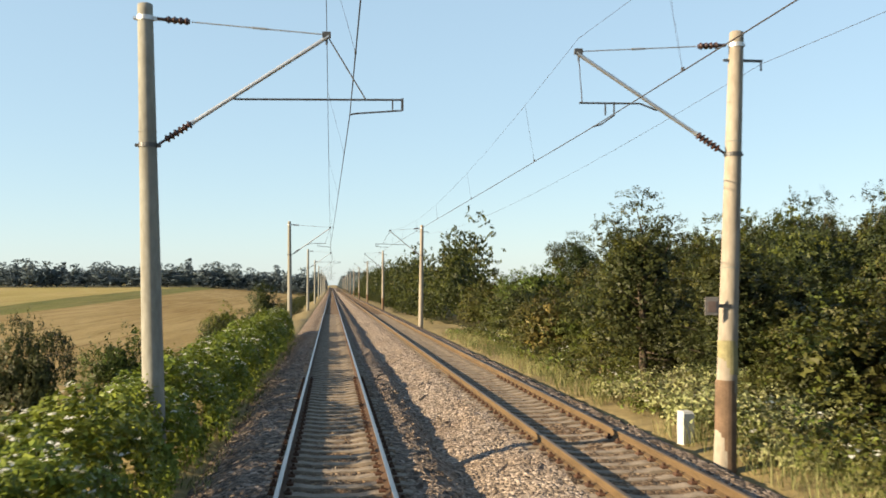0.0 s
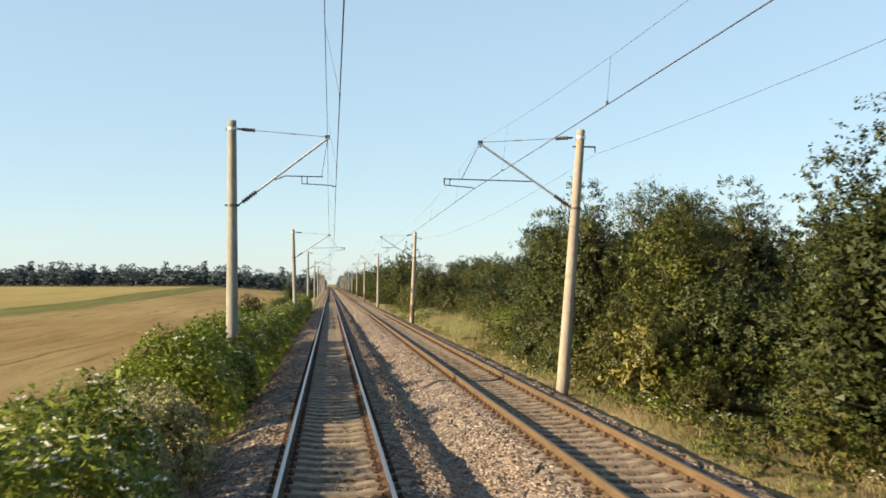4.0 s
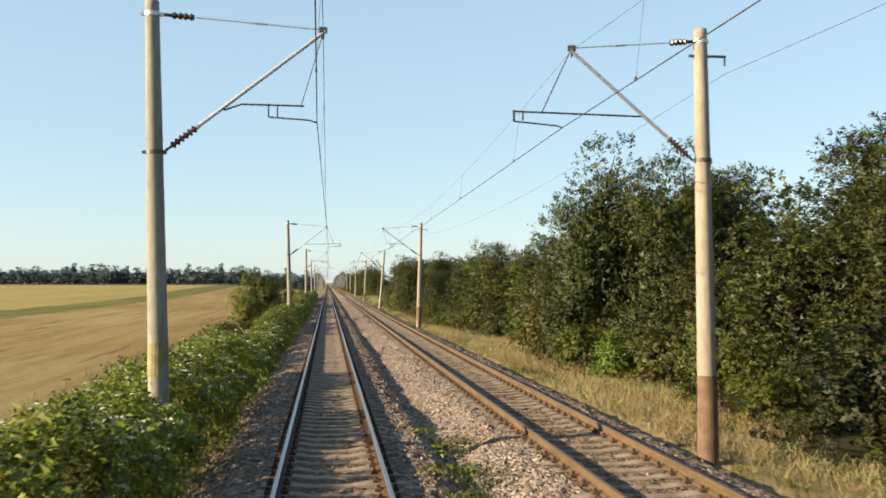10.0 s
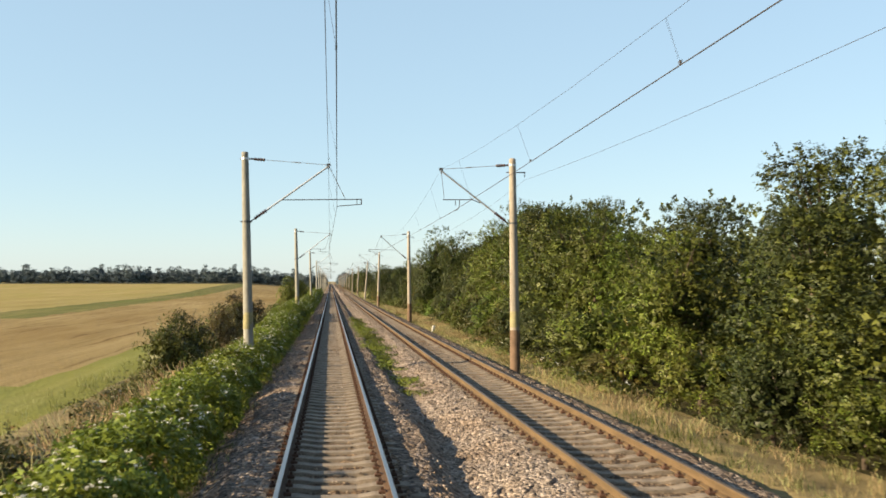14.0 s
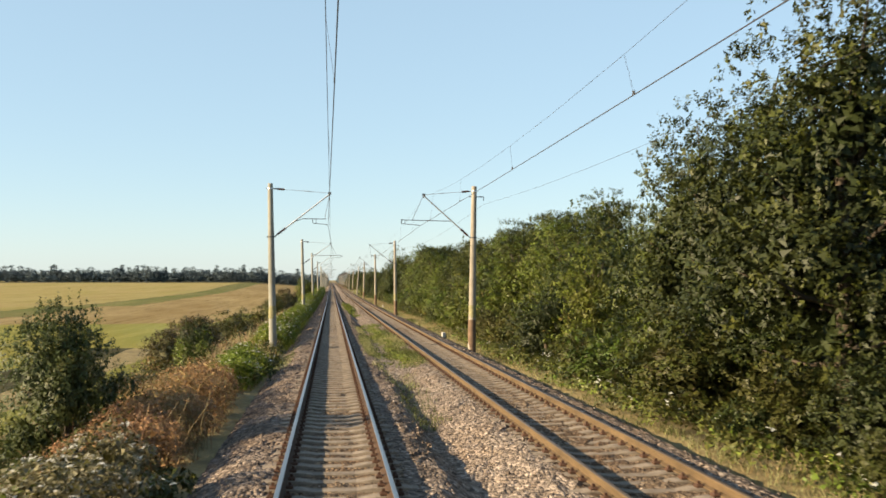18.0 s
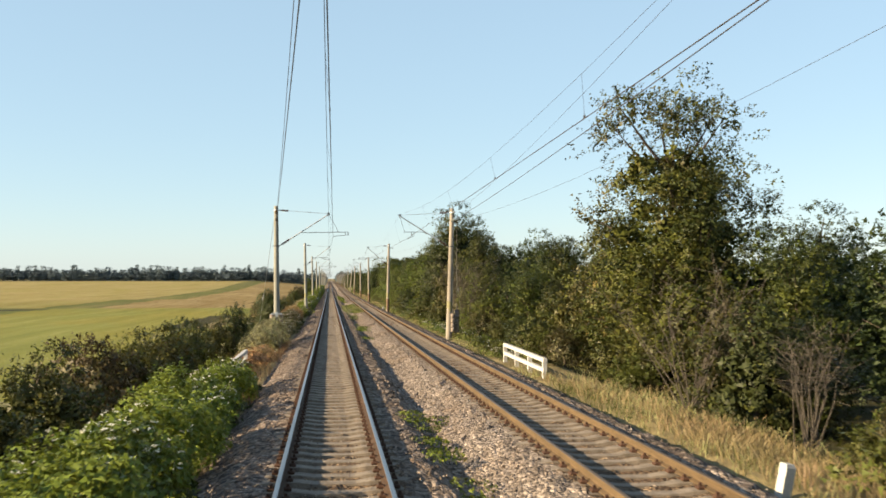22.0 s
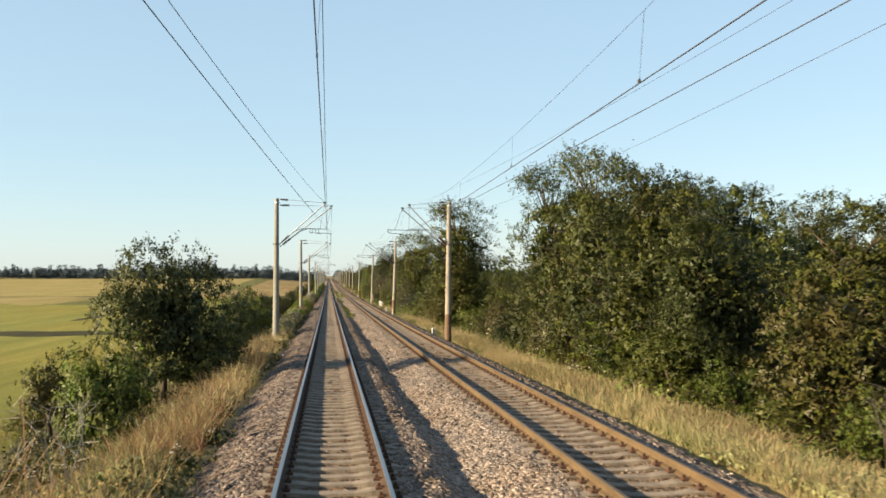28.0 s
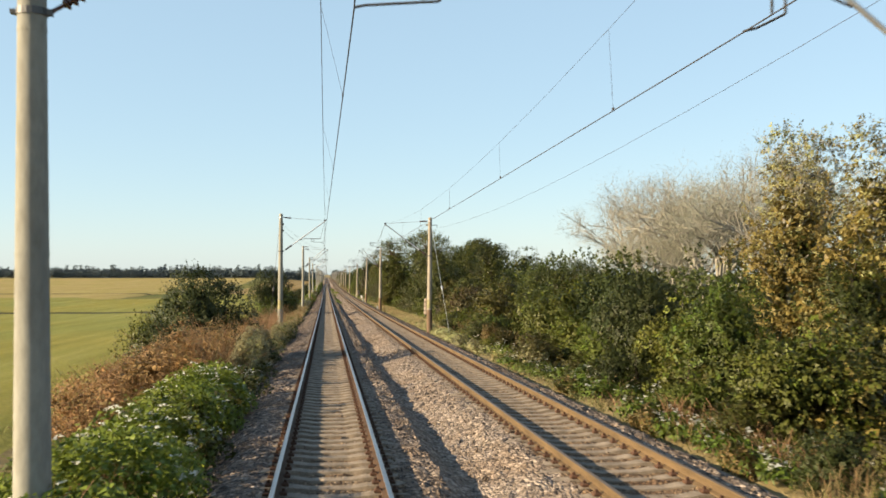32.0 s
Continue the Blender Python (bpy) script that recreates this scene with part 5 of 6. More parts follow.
SINGLE_B = [("broad_c", 12.0, -167.2, 7.8, 6.0), ("broad_b", 12.0, -172.8, 7.2, 5.8), ("broad_b", 11.8, -178.4, 6.5, 5.4), ("broad_c", 11.6, -184.5, 6.1, 5.4), ("broad_c", 12.5, -152, 7.6, 6.0), ("broad_c", 13.2, -160, 7.5, 5.6), ("broad_b", 12.5, -165, 7.5, 6.4), ("broad_a", 10.7, -273.2, 9.7, 7.8), ("broad_a", 11.2, -268.0, 9.2, 7.0),
            ("broad_b", 12.0, -280.5, 6.6, 5.4), ("broad_a", 13.4, -270, 8.8, 6.6), ("broad_a", 11.0, -264, 8.2, 6.2), ("bush_c", 9.5, -283, 4.6, 4.4), ("bush_grey", 10.2, -285.5, 3.2, 3.2), ("acacia", 11.7, -325, 9.6, 7.6), ("acacia", 12.2, -325.6, 6.6, 7.4), ("bush_a", 9.9, -336, 2.2, 3.4), ("bush_c", 10.6, -333, 2.7, 3.6),
            ("broad_b", 11.8, -327.5, 5.2, 5.4), ("broad_b", 13.0, -314, 5.8, 4.4), ("bush_yellow", 12.2, -316, 4.9, 4.0), ("broad_b", 13.0, -304, 5.2, 4.4),
            ("acacia_b", 10.0, -381.8, 9.3, 7.2), ("acacia_b", 9.6, -382.6, 6.2, 6.6), ("bush_yellow", 8.6, -384.2, 1.6, 3.0)]
SINGLE_C = [("broad_a", 13.2, -303.6, 5.3, 5.0), ("broad_b", 13.4, -300.0, 4.8, 4.6), ("broad_a", 19.5, -321.0, 5.9, 6.0), ("acacia_b", 10.6, -411.5, 8.6, 5.0), ("acacia_b", 11.5, -416, 8.6, 5.4), ("broad_a", 10.8, -419.5, 7.4, 6.0), ("broad_b", 11.0, -424, 6.6, 5.6),
            ("broad_a", 11.4, -428, 5.6, 5.0), ("broad_b", 14.5, -437, 6.2, 5.2), ("broad_b", 12, -367.5, 6.0, 5.8), ("broad_c", 11.3, -365.6, 5.0, 5.4), ("bush_b", 9.7, -365.0, 2.4, 3.6), ("bush_yellow", 9.8, -368.4, 2.2, 3.4), ("broad_a", 17, -383, 6.3, 6.0), ("broad_a", 22, -414, 6.8, 8.0), ("bush_lush", 9.4, -500.5, 2.8, 3.6), ("bush_b", 10.2, -496, 2.4, 3.2),
            ("bush_a", 10.6, -489, 3.4, 4.0), ("bush_b", 9.8, -481, 2.9, 3.6), ("yellow_poplar", 18.4, -486.5, 8.8, 6.4), ("yellow_poplar", 16.4, -489.5, 7.2, 5.6), ("yellow_poplar", 15.8, -500, 6.4, 5.6), ("bush_big", 9.4, -493.6, 3.0, 3.0),
            ("yellow_poplar", 17.0, -494, 7.6, 6.2), ("bush_b", 9.0, -505, 2.2, 3.2)]
# on the left of the line
SINGLE_D = [("bush_big", -7.2, 23.9, 1.85, 2.6), ("bush_b", -7.0, 33, 1.3, 3.0), ("bush_a", -6.2, 90, 3.0, 4.0), ("bush_b", -6.6, 62, 1.6, 3.0),
            ("bush_a", -6.4, -3, 0.9, 2.6), ("bush_c", -6.8, -8, 0.5, 2.2), ("bush_c", -7, 12, 0.4, 2.4), ("bush_b", -6.2, -30, 0.6, 2.0),
            ("bush_lush", -5.9, -75, 3.9, 5.4), ("bush_lush", -5.2, -68.5, 2.9, 4.4), ("bush_lush", -6.6, -81.5, 2.4, 4.2), ("bush_bright", -3.2, -36.6, 1.6, 2.4), ("bush_b", -7.6, -88, 0.3, 2.6),
            ("bush_grey", -6.6, -156, 2.1, 4.4), ("bush_c", -6.2, -160.5, 1.5, 4.0), ("bush_grey", -6.2, -165, 1.2, 3.8)]
SINGLE_E = [("bush_a", -6.4, -184, 1.5, 3.2), ("bush_c", -6.0, -190, 1.6, 3.0), ("bush_b", -6.6, -179, 1.1, 2.6), ("bush_grey", -6.2, -172, 1.2, 2.4),
            ("bush_c", -6.2, -210, 0.9, 2.6), ("bush_c", -6.6, -222, 1.0, 2.6), ("bush_a", -6.2, -247, 1.1, 2.2), ("bush_b", -5.6, -252, 0.8, 2.0),
            ("bush_big", -5.2, -273, 2.3, 3.3), ("bush_a", -6.4, -291, 1.4, 3.0), ("bush_c", -6.8, -297, 0.9, 3.2), ("bush_a", -7.6, -306, 0.9, 3.8),
            ("bush_c", -7.6, -313, 0.8, 4.0), ("bush_c", -8.0, -330, 1.0, 4.2), ("bush_c", -8.2, -336, 1.2, 4.4)]
SINGLE_F = [("bush_bright", -3.5, -335.5, 0.85, 2.6), ("bush_bright", -3.8, -338.5, 0.1, 2.2), ("bush_a", -7.6, -345, 1.0, 3.4), ("bush_a", -7.4, -352, 1.0, 3.4),
            ("bush_c", -7.8, -360, 0.9, 3.6), ("bush_c", -6.8, -367, 0.9, 3.4), ("bush_b", -6.4, -377, 2.0, 3.6), ("bush_a", -6.8, -381, 2.2, 3.6),
            ("bush_a", -5.8, -386, 2.4, 4.0), ("bush_b", -5.6, -391, 2.3, 3.8), ("bush_a", -5.6, -396, 1.9, 3.6), ("bush_c", -5.2, -400.5, 1.0, 3.0), ("bush_big", -5.7, -422.2, 4.1, 5.8), ("bush_c", -9.0, -424.0, 0.5, 3.0), 
            ("bush_b", -4.8, -418, 2.2, 3.2), ("bush_c", -7.8, -446, 0.1, 3.2), ("bush_big", -5.2, -483, 3.3, 5.8)]
SINGLE_G = [("bush_c", -7.8, -302, 0.7, 3.6), ("bush_c", -8.0, -309.5, 0.8, 3.8), ("bush_c", -8.2, -317, 0.8, 4.0), ("bush_grey", -8.2, -323.5, 0.9, 4.2), ("bush_c", -8.4, -340.5, 1.0, 4.0),
            ("bush_c", -8.2, -356, 0.9, 3.8), ("bush_grey", -6.2, -341, 0.2, 2.6), ("bush_c", -8.0, -372, 1.0, 3.6),
            ("bush_b", -7.0, -480, 2.4, 3.6), ("bush_b", -6.8, -455, 0.6, 3.0), ("bush_b", -7.2, -462, 0.5, 3.0),
            ("bush_brown", -4.9, -482.5, 0.9, 2.2), ("bush_brown", -6.0, -486.5, 0.5, 2.4), ("bush_a", -2.9, -481.5, 0.7, 1.9), ("bush_b", -5.5, -432, 1.6, 2.6),
            ("bush_b", -5.0, -40, 0.9, 2.0), ("bush_c", -5.4, -236, 1.0, 3.6), ("bush_grey", -7.2, -239, 0.9, 4.0), ("bush_c", -6.6, -229.5, 1.0, 4.0), ("bush_grey", -8.2, -233, 0.8, 4.0), ("bush_grey", -7.8, -244, 0.5, 3.6), ("bush_c", -5.4, -120, 0.5, 2.0), ("bush_c", -5.8, -132, 0.6, 2.4), ("bush_a", -5.2, 45, 1.2, 2.4),
            ("bush_c", -6.5, -400, 0.6, 3.0), ("bush_b", -6.4, -408, 0.9, 3.0), ("bush_a", -5.2, -413, 1.4, 3.0),
            ("bush_b", -8.6, -457, 0.4, 3.4), ("bush_c", -8.8, -461.5, 0.4, 3.6), ("bush_b", -9.0, -466.5, 0.3, 3.6), ("bush_a", -8.4, -471.0, 0.2, 3.2), ("bush_a", -3.5, -478.4, 0.4, 2.8), ("bush_b", -7.6, -452.5, 0.4, 3.2)]
turns = random.Random(4)
for kind, x, y, top, width in SINGLE_A + SINGLE_B + SINGLE_C + SINGLE_D + SINGLE_E + SINGLE_F + SINGLE_G:
    base = float(lie(x, y) - zt(y))
    plant(kind, x, y, max(top - base, 0.7), width, turns.uniform(0, 6.28))


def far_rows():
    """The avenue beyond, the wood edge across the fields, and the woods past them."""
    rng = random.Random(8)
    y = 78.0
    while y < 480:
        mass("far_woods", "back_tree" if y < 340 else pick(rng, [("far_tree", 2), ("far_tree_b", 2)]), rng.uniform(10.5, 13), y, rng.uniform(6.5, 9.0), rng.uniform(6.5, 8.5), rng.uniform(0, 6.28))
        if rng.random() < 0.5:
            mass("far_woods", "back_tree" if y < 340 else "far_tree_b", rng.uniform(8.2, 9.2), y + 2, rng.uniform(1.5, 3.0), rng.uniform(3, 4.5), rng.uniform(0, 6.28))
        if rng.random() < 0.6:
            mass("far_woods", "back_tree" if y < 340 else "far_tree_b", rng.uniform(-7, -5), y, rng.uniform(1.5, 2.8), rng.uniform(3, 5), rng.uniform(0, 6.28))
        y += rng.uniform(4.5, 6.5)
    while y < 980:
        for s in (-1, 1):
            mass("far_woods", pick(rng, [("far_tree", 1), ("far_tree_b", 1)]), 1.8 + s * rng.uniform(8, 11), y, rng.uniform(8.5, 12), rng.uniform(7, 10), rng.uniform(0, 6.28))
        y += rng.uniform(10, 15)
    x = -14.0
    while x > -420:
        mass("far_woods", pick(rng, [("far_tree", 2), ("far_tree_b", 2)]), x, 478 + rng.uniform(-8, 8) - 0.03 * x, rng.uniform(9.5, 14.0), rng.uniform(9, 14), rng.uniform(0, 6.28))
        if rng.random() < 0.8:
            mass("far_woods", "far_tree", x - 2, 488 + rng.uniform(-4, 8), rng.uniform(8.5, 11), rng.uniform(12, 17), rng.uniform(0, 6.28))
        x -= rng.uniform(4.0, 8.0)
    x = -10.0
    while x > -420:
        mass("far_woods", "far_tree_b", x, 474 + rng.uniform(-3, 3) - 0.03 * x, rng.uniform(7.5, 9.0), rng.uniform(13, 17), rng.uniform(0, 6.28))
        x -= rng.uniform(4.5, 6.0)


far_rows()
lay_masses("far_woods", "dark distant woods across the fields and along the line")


def dry_tree(x, y, top, seed):
    """A half-dead poplar: a pale trunk forking low, a round crown of fine twigs and bleached leaves."""
    z0 = float(lie(x, y))
    t = thing("tree", x, y, z0 - 0.1, "half-dead tree with a round haze of bleached leaves and twigs", "tree", "trees beside the line")

    def build(h):
        rng, b, tips = random.Random(seed), Build(), []

        def grow(p, way, length, r, level):
            mid = p + way * length * 0.5 + Vector((rng.uniform(-1, 1), rng.uniform(-1, 1), 0)) * length * 0.06
            e = p + way * length + Vector((rng.uniform(-1, 1), rng.uniform(-1, 1), rng.uniform(-0.3, 0.6))) * length * 0.1
            b.tube([p, mid, e], [r, r * 0.8, r * 0.6], 6 if level < 2 else 4, False)
            if level >= 3:
                tips.append(mid)
            if level >= 6:
                tips.append(e)
                return
            for k in range(3 if level < 4 else 2):
                d = (way + 0.95 * Vector((rng.uniform(-1, 1), rng.uniform(-1, 1), rng.uniform(-0.45, 0.6)))).normalized()
                grow(p.lerp(e, rng.uniform(0.35, 1.0)), d, length * rng.uniform(0.6, 0.82), r * 0.6, level + 1)

        for k in range(3):
            d = Vector((rng.uniform(-0.5, 0.5), rng.uniform(-0.5, 0.5), 1)).normalized()
            grow(Vector((rng.uniform(-0.1, 0.1), rng.uniform(-0.1, 0.1), 0)), d, h * 0.27, h * 0.0105, 0)
        return b, tips

    high = top - (z0 - float(zt(y)))
    reach = max(q.z for q in build(high)[1])
    b, tips = build(high * high / reach)
    part("trunk", b.mesh("trunk", True), "bark_pale", t)
    nr = np.random.default_rng(seed)
    p = np.array([tuple(q) for q in tips])
    p = np.repeat(p, 14, 0) + nr.normal(0, 0.30, (len(p) * 14, 3))
    part("crown", blade_mesh("crown", [(leaf_tris(nr, p, nr.normal(0, 1, p.shape), 0.065, 0.5), "leaf_bleached")]), None, t, "bleached grey-green leaves and twig ends")


dry_tree(25.0, -452.0, 11.0, 3)
dry_tree(24.8, -459.0, 11.6, 4)
dry_tree(22.0, -463.0, 10.0, 5)
dry_tree(23.2, -468.0, 10.9, 8)
dry_tree(23.2, -477.0, 10.4, 9)


def dead_scrub(x, y, top, seed, label, bark="bark_dead", count=16):
    """A bare shrub of forked sticks, each branch with its own twigs."""
    rng = random.Random(seed)
    z0 = float(lie(x, y))
    h = top - (z0 - float(zt(y)))
    t = thing("dead_shrub", x, y, z0 - 0.05, label, "shrub", "dead shrubs")
    for k in range(count):
        b = Build()
        a, u = rng.uniform(0, 6.28), rng.uniform(0.25, 1.15 if count > 16 else 0.8)
        e = Vector((math.cos(a) * u * h * 0.5, math.sin(a) * u * h * 0.5, h * rng.uniform(0.6, 1.0)))
        m = e * 0.5 + Vector((rng.uniform(-0.2, 0.2), rng.uniform(-0.2, 0.2), 0.1))
        m2 = m.lerp(e, 0.5) + Vector((rng.uniform(-1, 1), rng.uniform(-1, 1), rng.uniform(-0.3, 0.6))) * 0.09 * h
        b.tube([(rng.uniform(-0.3, 0.3) * u, rng.uniform(-0.3, 0.3) * u, 0), m, m2, e], [0.018, 0.013, 0.009, 0.003], 4, False)
        for j in range(12):
            s = m.lerp(e, rng.random())
            b.tube([s, s + Vector((rng.uniform(-1, 1), rng.uniform(-1, 1), rng.uniform(-0.2, 0.9))) * 0.2 * h], [0.006, 0.002], 3, False)
        part("branch", b, bark, t)


dead_scrub(9.6, -288.4, 4.7, 1, "bare grey dead shrub among the bushes", count=26)
dead_scrub(9.5, -291.0, 4.5, 2, "bare grey dead shrub among the bushes", count=24)
dead_scrub(9.0, -334.0, 3.1, 6, "tangle of red-brown dead branches before the bushes", count=22)
dead_scrub(9.6, -339.0, 2.0, 3, "bare grey-brown dead shrub at the wood's edge")
for x, y, top, seed in ((-4.0, -488.2, 0.9, 11), (-5.2, -486.6, 0.8, 12), (-4.6, -491.0, 0.7, 13), (-6.4, -489.0, 0.5, 14)):
    dead_scrub(x, y, top, seed, "withered red-brown stalks on the bank", "bark_rust", 9)
dead_scrub(9.2, -441.6, 1.6, 4, "small bare forked sapling in the grass", "bark_dead", 6)
dead_scrub(-4.1, -441.5, 1.15, 5, "small pale bare forked sapling in dry grass", "bark_pale", 6)

# ---- undergrowth ----
def weed_bed(name, seed, strips, mats, label, flowers=0.0, size=0.15):
    """Broad-leaved weeds in clumps: strips of (x0, x1, y0, y1, height over the ground, clumps a square metre)."""
    rng = np.random.default_rng(seed)
    allq, allf, alln = [], [], []
    for x0, x1, y0, y1, tall, dens in strips:
        k = int(abs((x1 - x0) * (y1 - y0)) * dens)
        cx, cy = rng.uniform(min(x0, x1), max(x0, x1), k), rng.uniform(min(y0, y1), max(y0, y1), k)
        swell = 0.75 + 0.25 * np.sin(cy * 0.35 + seed) + 0.15 * np.sin(cy * 1.1 + 2 * seed)
        hgt = tall * swell * rng.uniform(0.6, 1.1, k)
        rad = rng.uniform(0.34, 0.62, k)
        px, pz = bed_profile()
        g = np.maximum(lie(cx, cy), np.where((cx > -2.3) & (cx < 6.7), np.interp(cx, px, pz) + zt(cy), -99))
        per = 110
        d = unit(rng.normal(0, 1, (k, per, 3)))
        d[..., 2] = np.abs(d[..., 2]) * 1.15 - 0.15
        r = rng.uniform(0.7, 1.05, (k, per, 1))
        p = np.stack([cx, cy, g + hgt * 0.42], -1)[:, None, :] + d * r * np.stack([rad, rad, hgt * 0.58], -1)[:, None, :]
        p, d = p.reshape(-1, 3), d.reshape(-1, 3)
        keep = p[:, 2] > np.repeat(g, per) - 0.05
        p, d = p[keep], d[keep]
        alln.append(unit(d + 0.35 * rng.normal(0, 1, p.shape) + np.array([0, 0, 0.35])))
        allq.append(leaf_tris(rng, p, d + np.array([0, 0, 0.5]), size * 0.72, 0.6, 0.7, 0.15))
        if flowers > 0:
            top = p[(d[:, 2] > 0.55) & (rng.random(len(p)) < flowers)]
            top = np.repeat(top, 4, 0) + rng.normal(0, 0.045, (len(top) * 4, 3)) + np.array([0, 0, 0.09])
            allf.append(leaf_tris(rng, top, np.tile(np.array([[0, 0, 1.0]]), (len(top), 1)), 0.08, 1.0, 0.25))
    q = np.concatenate(allq)
    tint = (np.sin(q[:, 0, 1] * 0.5 + seed) + np.sin(q[:, 0, 0] * 1.9 + q[:, 0, 1] * 0.21)) / 4 + 0.5
    draw = np.clip(0.5 * rng.random(len(q)) + 0.5 * tint, 0, 0.999)
    share = np.cumsum([m[1] for m in mats]) / sum(m[1] for m in mats)
    face = np.concatenate(alln)
    groups, faces, low = [], [], 0.0
    for (mat, _), hi in zip(mats, share):
        groups.append((q[(draw >= low) & (draw < hi)], mat))
        faces.append(face[(draw >= low) & (draw < hi)])
        low = hi
    if allf:
        groups.append((np.concatenate(allf), "flower_white"))
        faces.append(np.tile(np.array([[0, 0, 1.0]]), (len(groups[-1][0]), 1)))
    tagged(new(name, blade_mesh(name, groups, faces)), label, "weeds", kind="stuff")


def hedge_bed(name, seed, strips, mats, label, flowers=0.0, size=0.090, dense=260):
    """A rounded bank of close growth: strips of (x0, x1, y0, y1, height over the ground, and how blunt its side is)."""
    rng = np.random.default_rng(seed)
    qs, ns, tn, fl = [], [], [], []
    for x0, x1, y0, y1, tall, *steep in strips:
        power = steep[0] if steep else 0.8
        mid, half, long = (x0 + x1) / 2, abs(x1 - x0) / 2, abs(y1 - y0)
        area = long * (half + tall) * 2.2
        for depth, k, leaf in ((0.0, int(area * dense), size), (0.24, int(area * 120), 0.14)):
            y = rng.uniform(min(y0, y1), max(y0, y1), k)
            a = np.pi * rng.beta(1.15, 1.45, k)
            ends = np.clip(np.minimum(y - min(y0, y1), max(y0, y1) - y) / min(0.9, long / 2), 0.02, 1) ** 0.5
            lump = 0.10 * np.sin(y * 1.9 + 3 * a + seed) + 0.09 * np.sin(y * 3.7 - 4 * a) + 0.10 * np.sin(y * 0.7 + seed) + 0.06 * np.sin(y * 6.1 + 7 * a)
            loose = np.where(rng.random(k) < 0.05, rng.uniform(0, 0.14, k), 0)
            r = (1 + lump) * ends - depth / max(tall, 0.5) + rng.normal(0, 0.03, k) + loose
            x = mid + half * np.cos(a) * r * (0.86 + 0.14 * np.sin(a))
            z = lie(x, y) + tall * np.sin(a) ** power * r
            p = np.stack([x, y, z], -1)
            out = unit(np.stack([np.cos(a) ** 3 * tall, 0.25 * rng.normal(0, 1, k) + 0.35 * np.cos(y * 1.9 + 3 * a + seed), np.sin(a) * half], -1))
            qs.append(leaf_tris(rng, p, out + np.array([0, 0, 0.25]), leaf, 0.62, 0.6, 0.1))
            ns.append(unit(out + 0.38 * rng.normal(0, 1, (k, 3))))
            tn.append((np.sin(y * 0.55 + seed) + np.sin(x * 2.3 + y * 0.9)) / 4 + 0.5)
            if flowers > 0 and depth == 0:
                top = p[(loose == 0) & (out[:, 2] > 0.42) & (rng.random(k) < flowers * (0.55 + 0.45 * np.sin(y * 0.8 + seed)))]
                top = np.repeat(top, 7, 0) + rng.normal(0, 1, (len(top) * 7, 3)) * np.array([0.035, 0.035, 0.01]) + np.array([0, 0, 0.05])
                fl.append(leaf_tris(rng, top, np.tile(np.array([[0, 0, 1.0]]), (len(top), 1)), 0.048, 1.0, 0.3))
    q, face = np.concatenate(qs), np.concatenate(ns)
    draw = np.clip(0.45 * rng.random(len(q)) + 0.55 * np.concatenate(tn), 0, 0.999)
    share = np.cumsum([m[1] for m in mats]) / sum(m[1] for m in mats)
    groups, faces, low = [], [], 0.0
    for (mat, _), hi in zip(mats, share):
        g = (draw >= low) & (draw < hi)
        groups.append((q[g], mat))
        faces.append(face[g])
        low = hi
    if fl:
        groups.append((np.concatenate(fl), "flower_white"))
        faces.append(np.tile(np.array([[0, 0, 1.0]]), (len(groups[-1][0]), 1)))
    tagged(new(name, blade_mesh(name, groups, faces)), label, "weeds", kind="stuff")


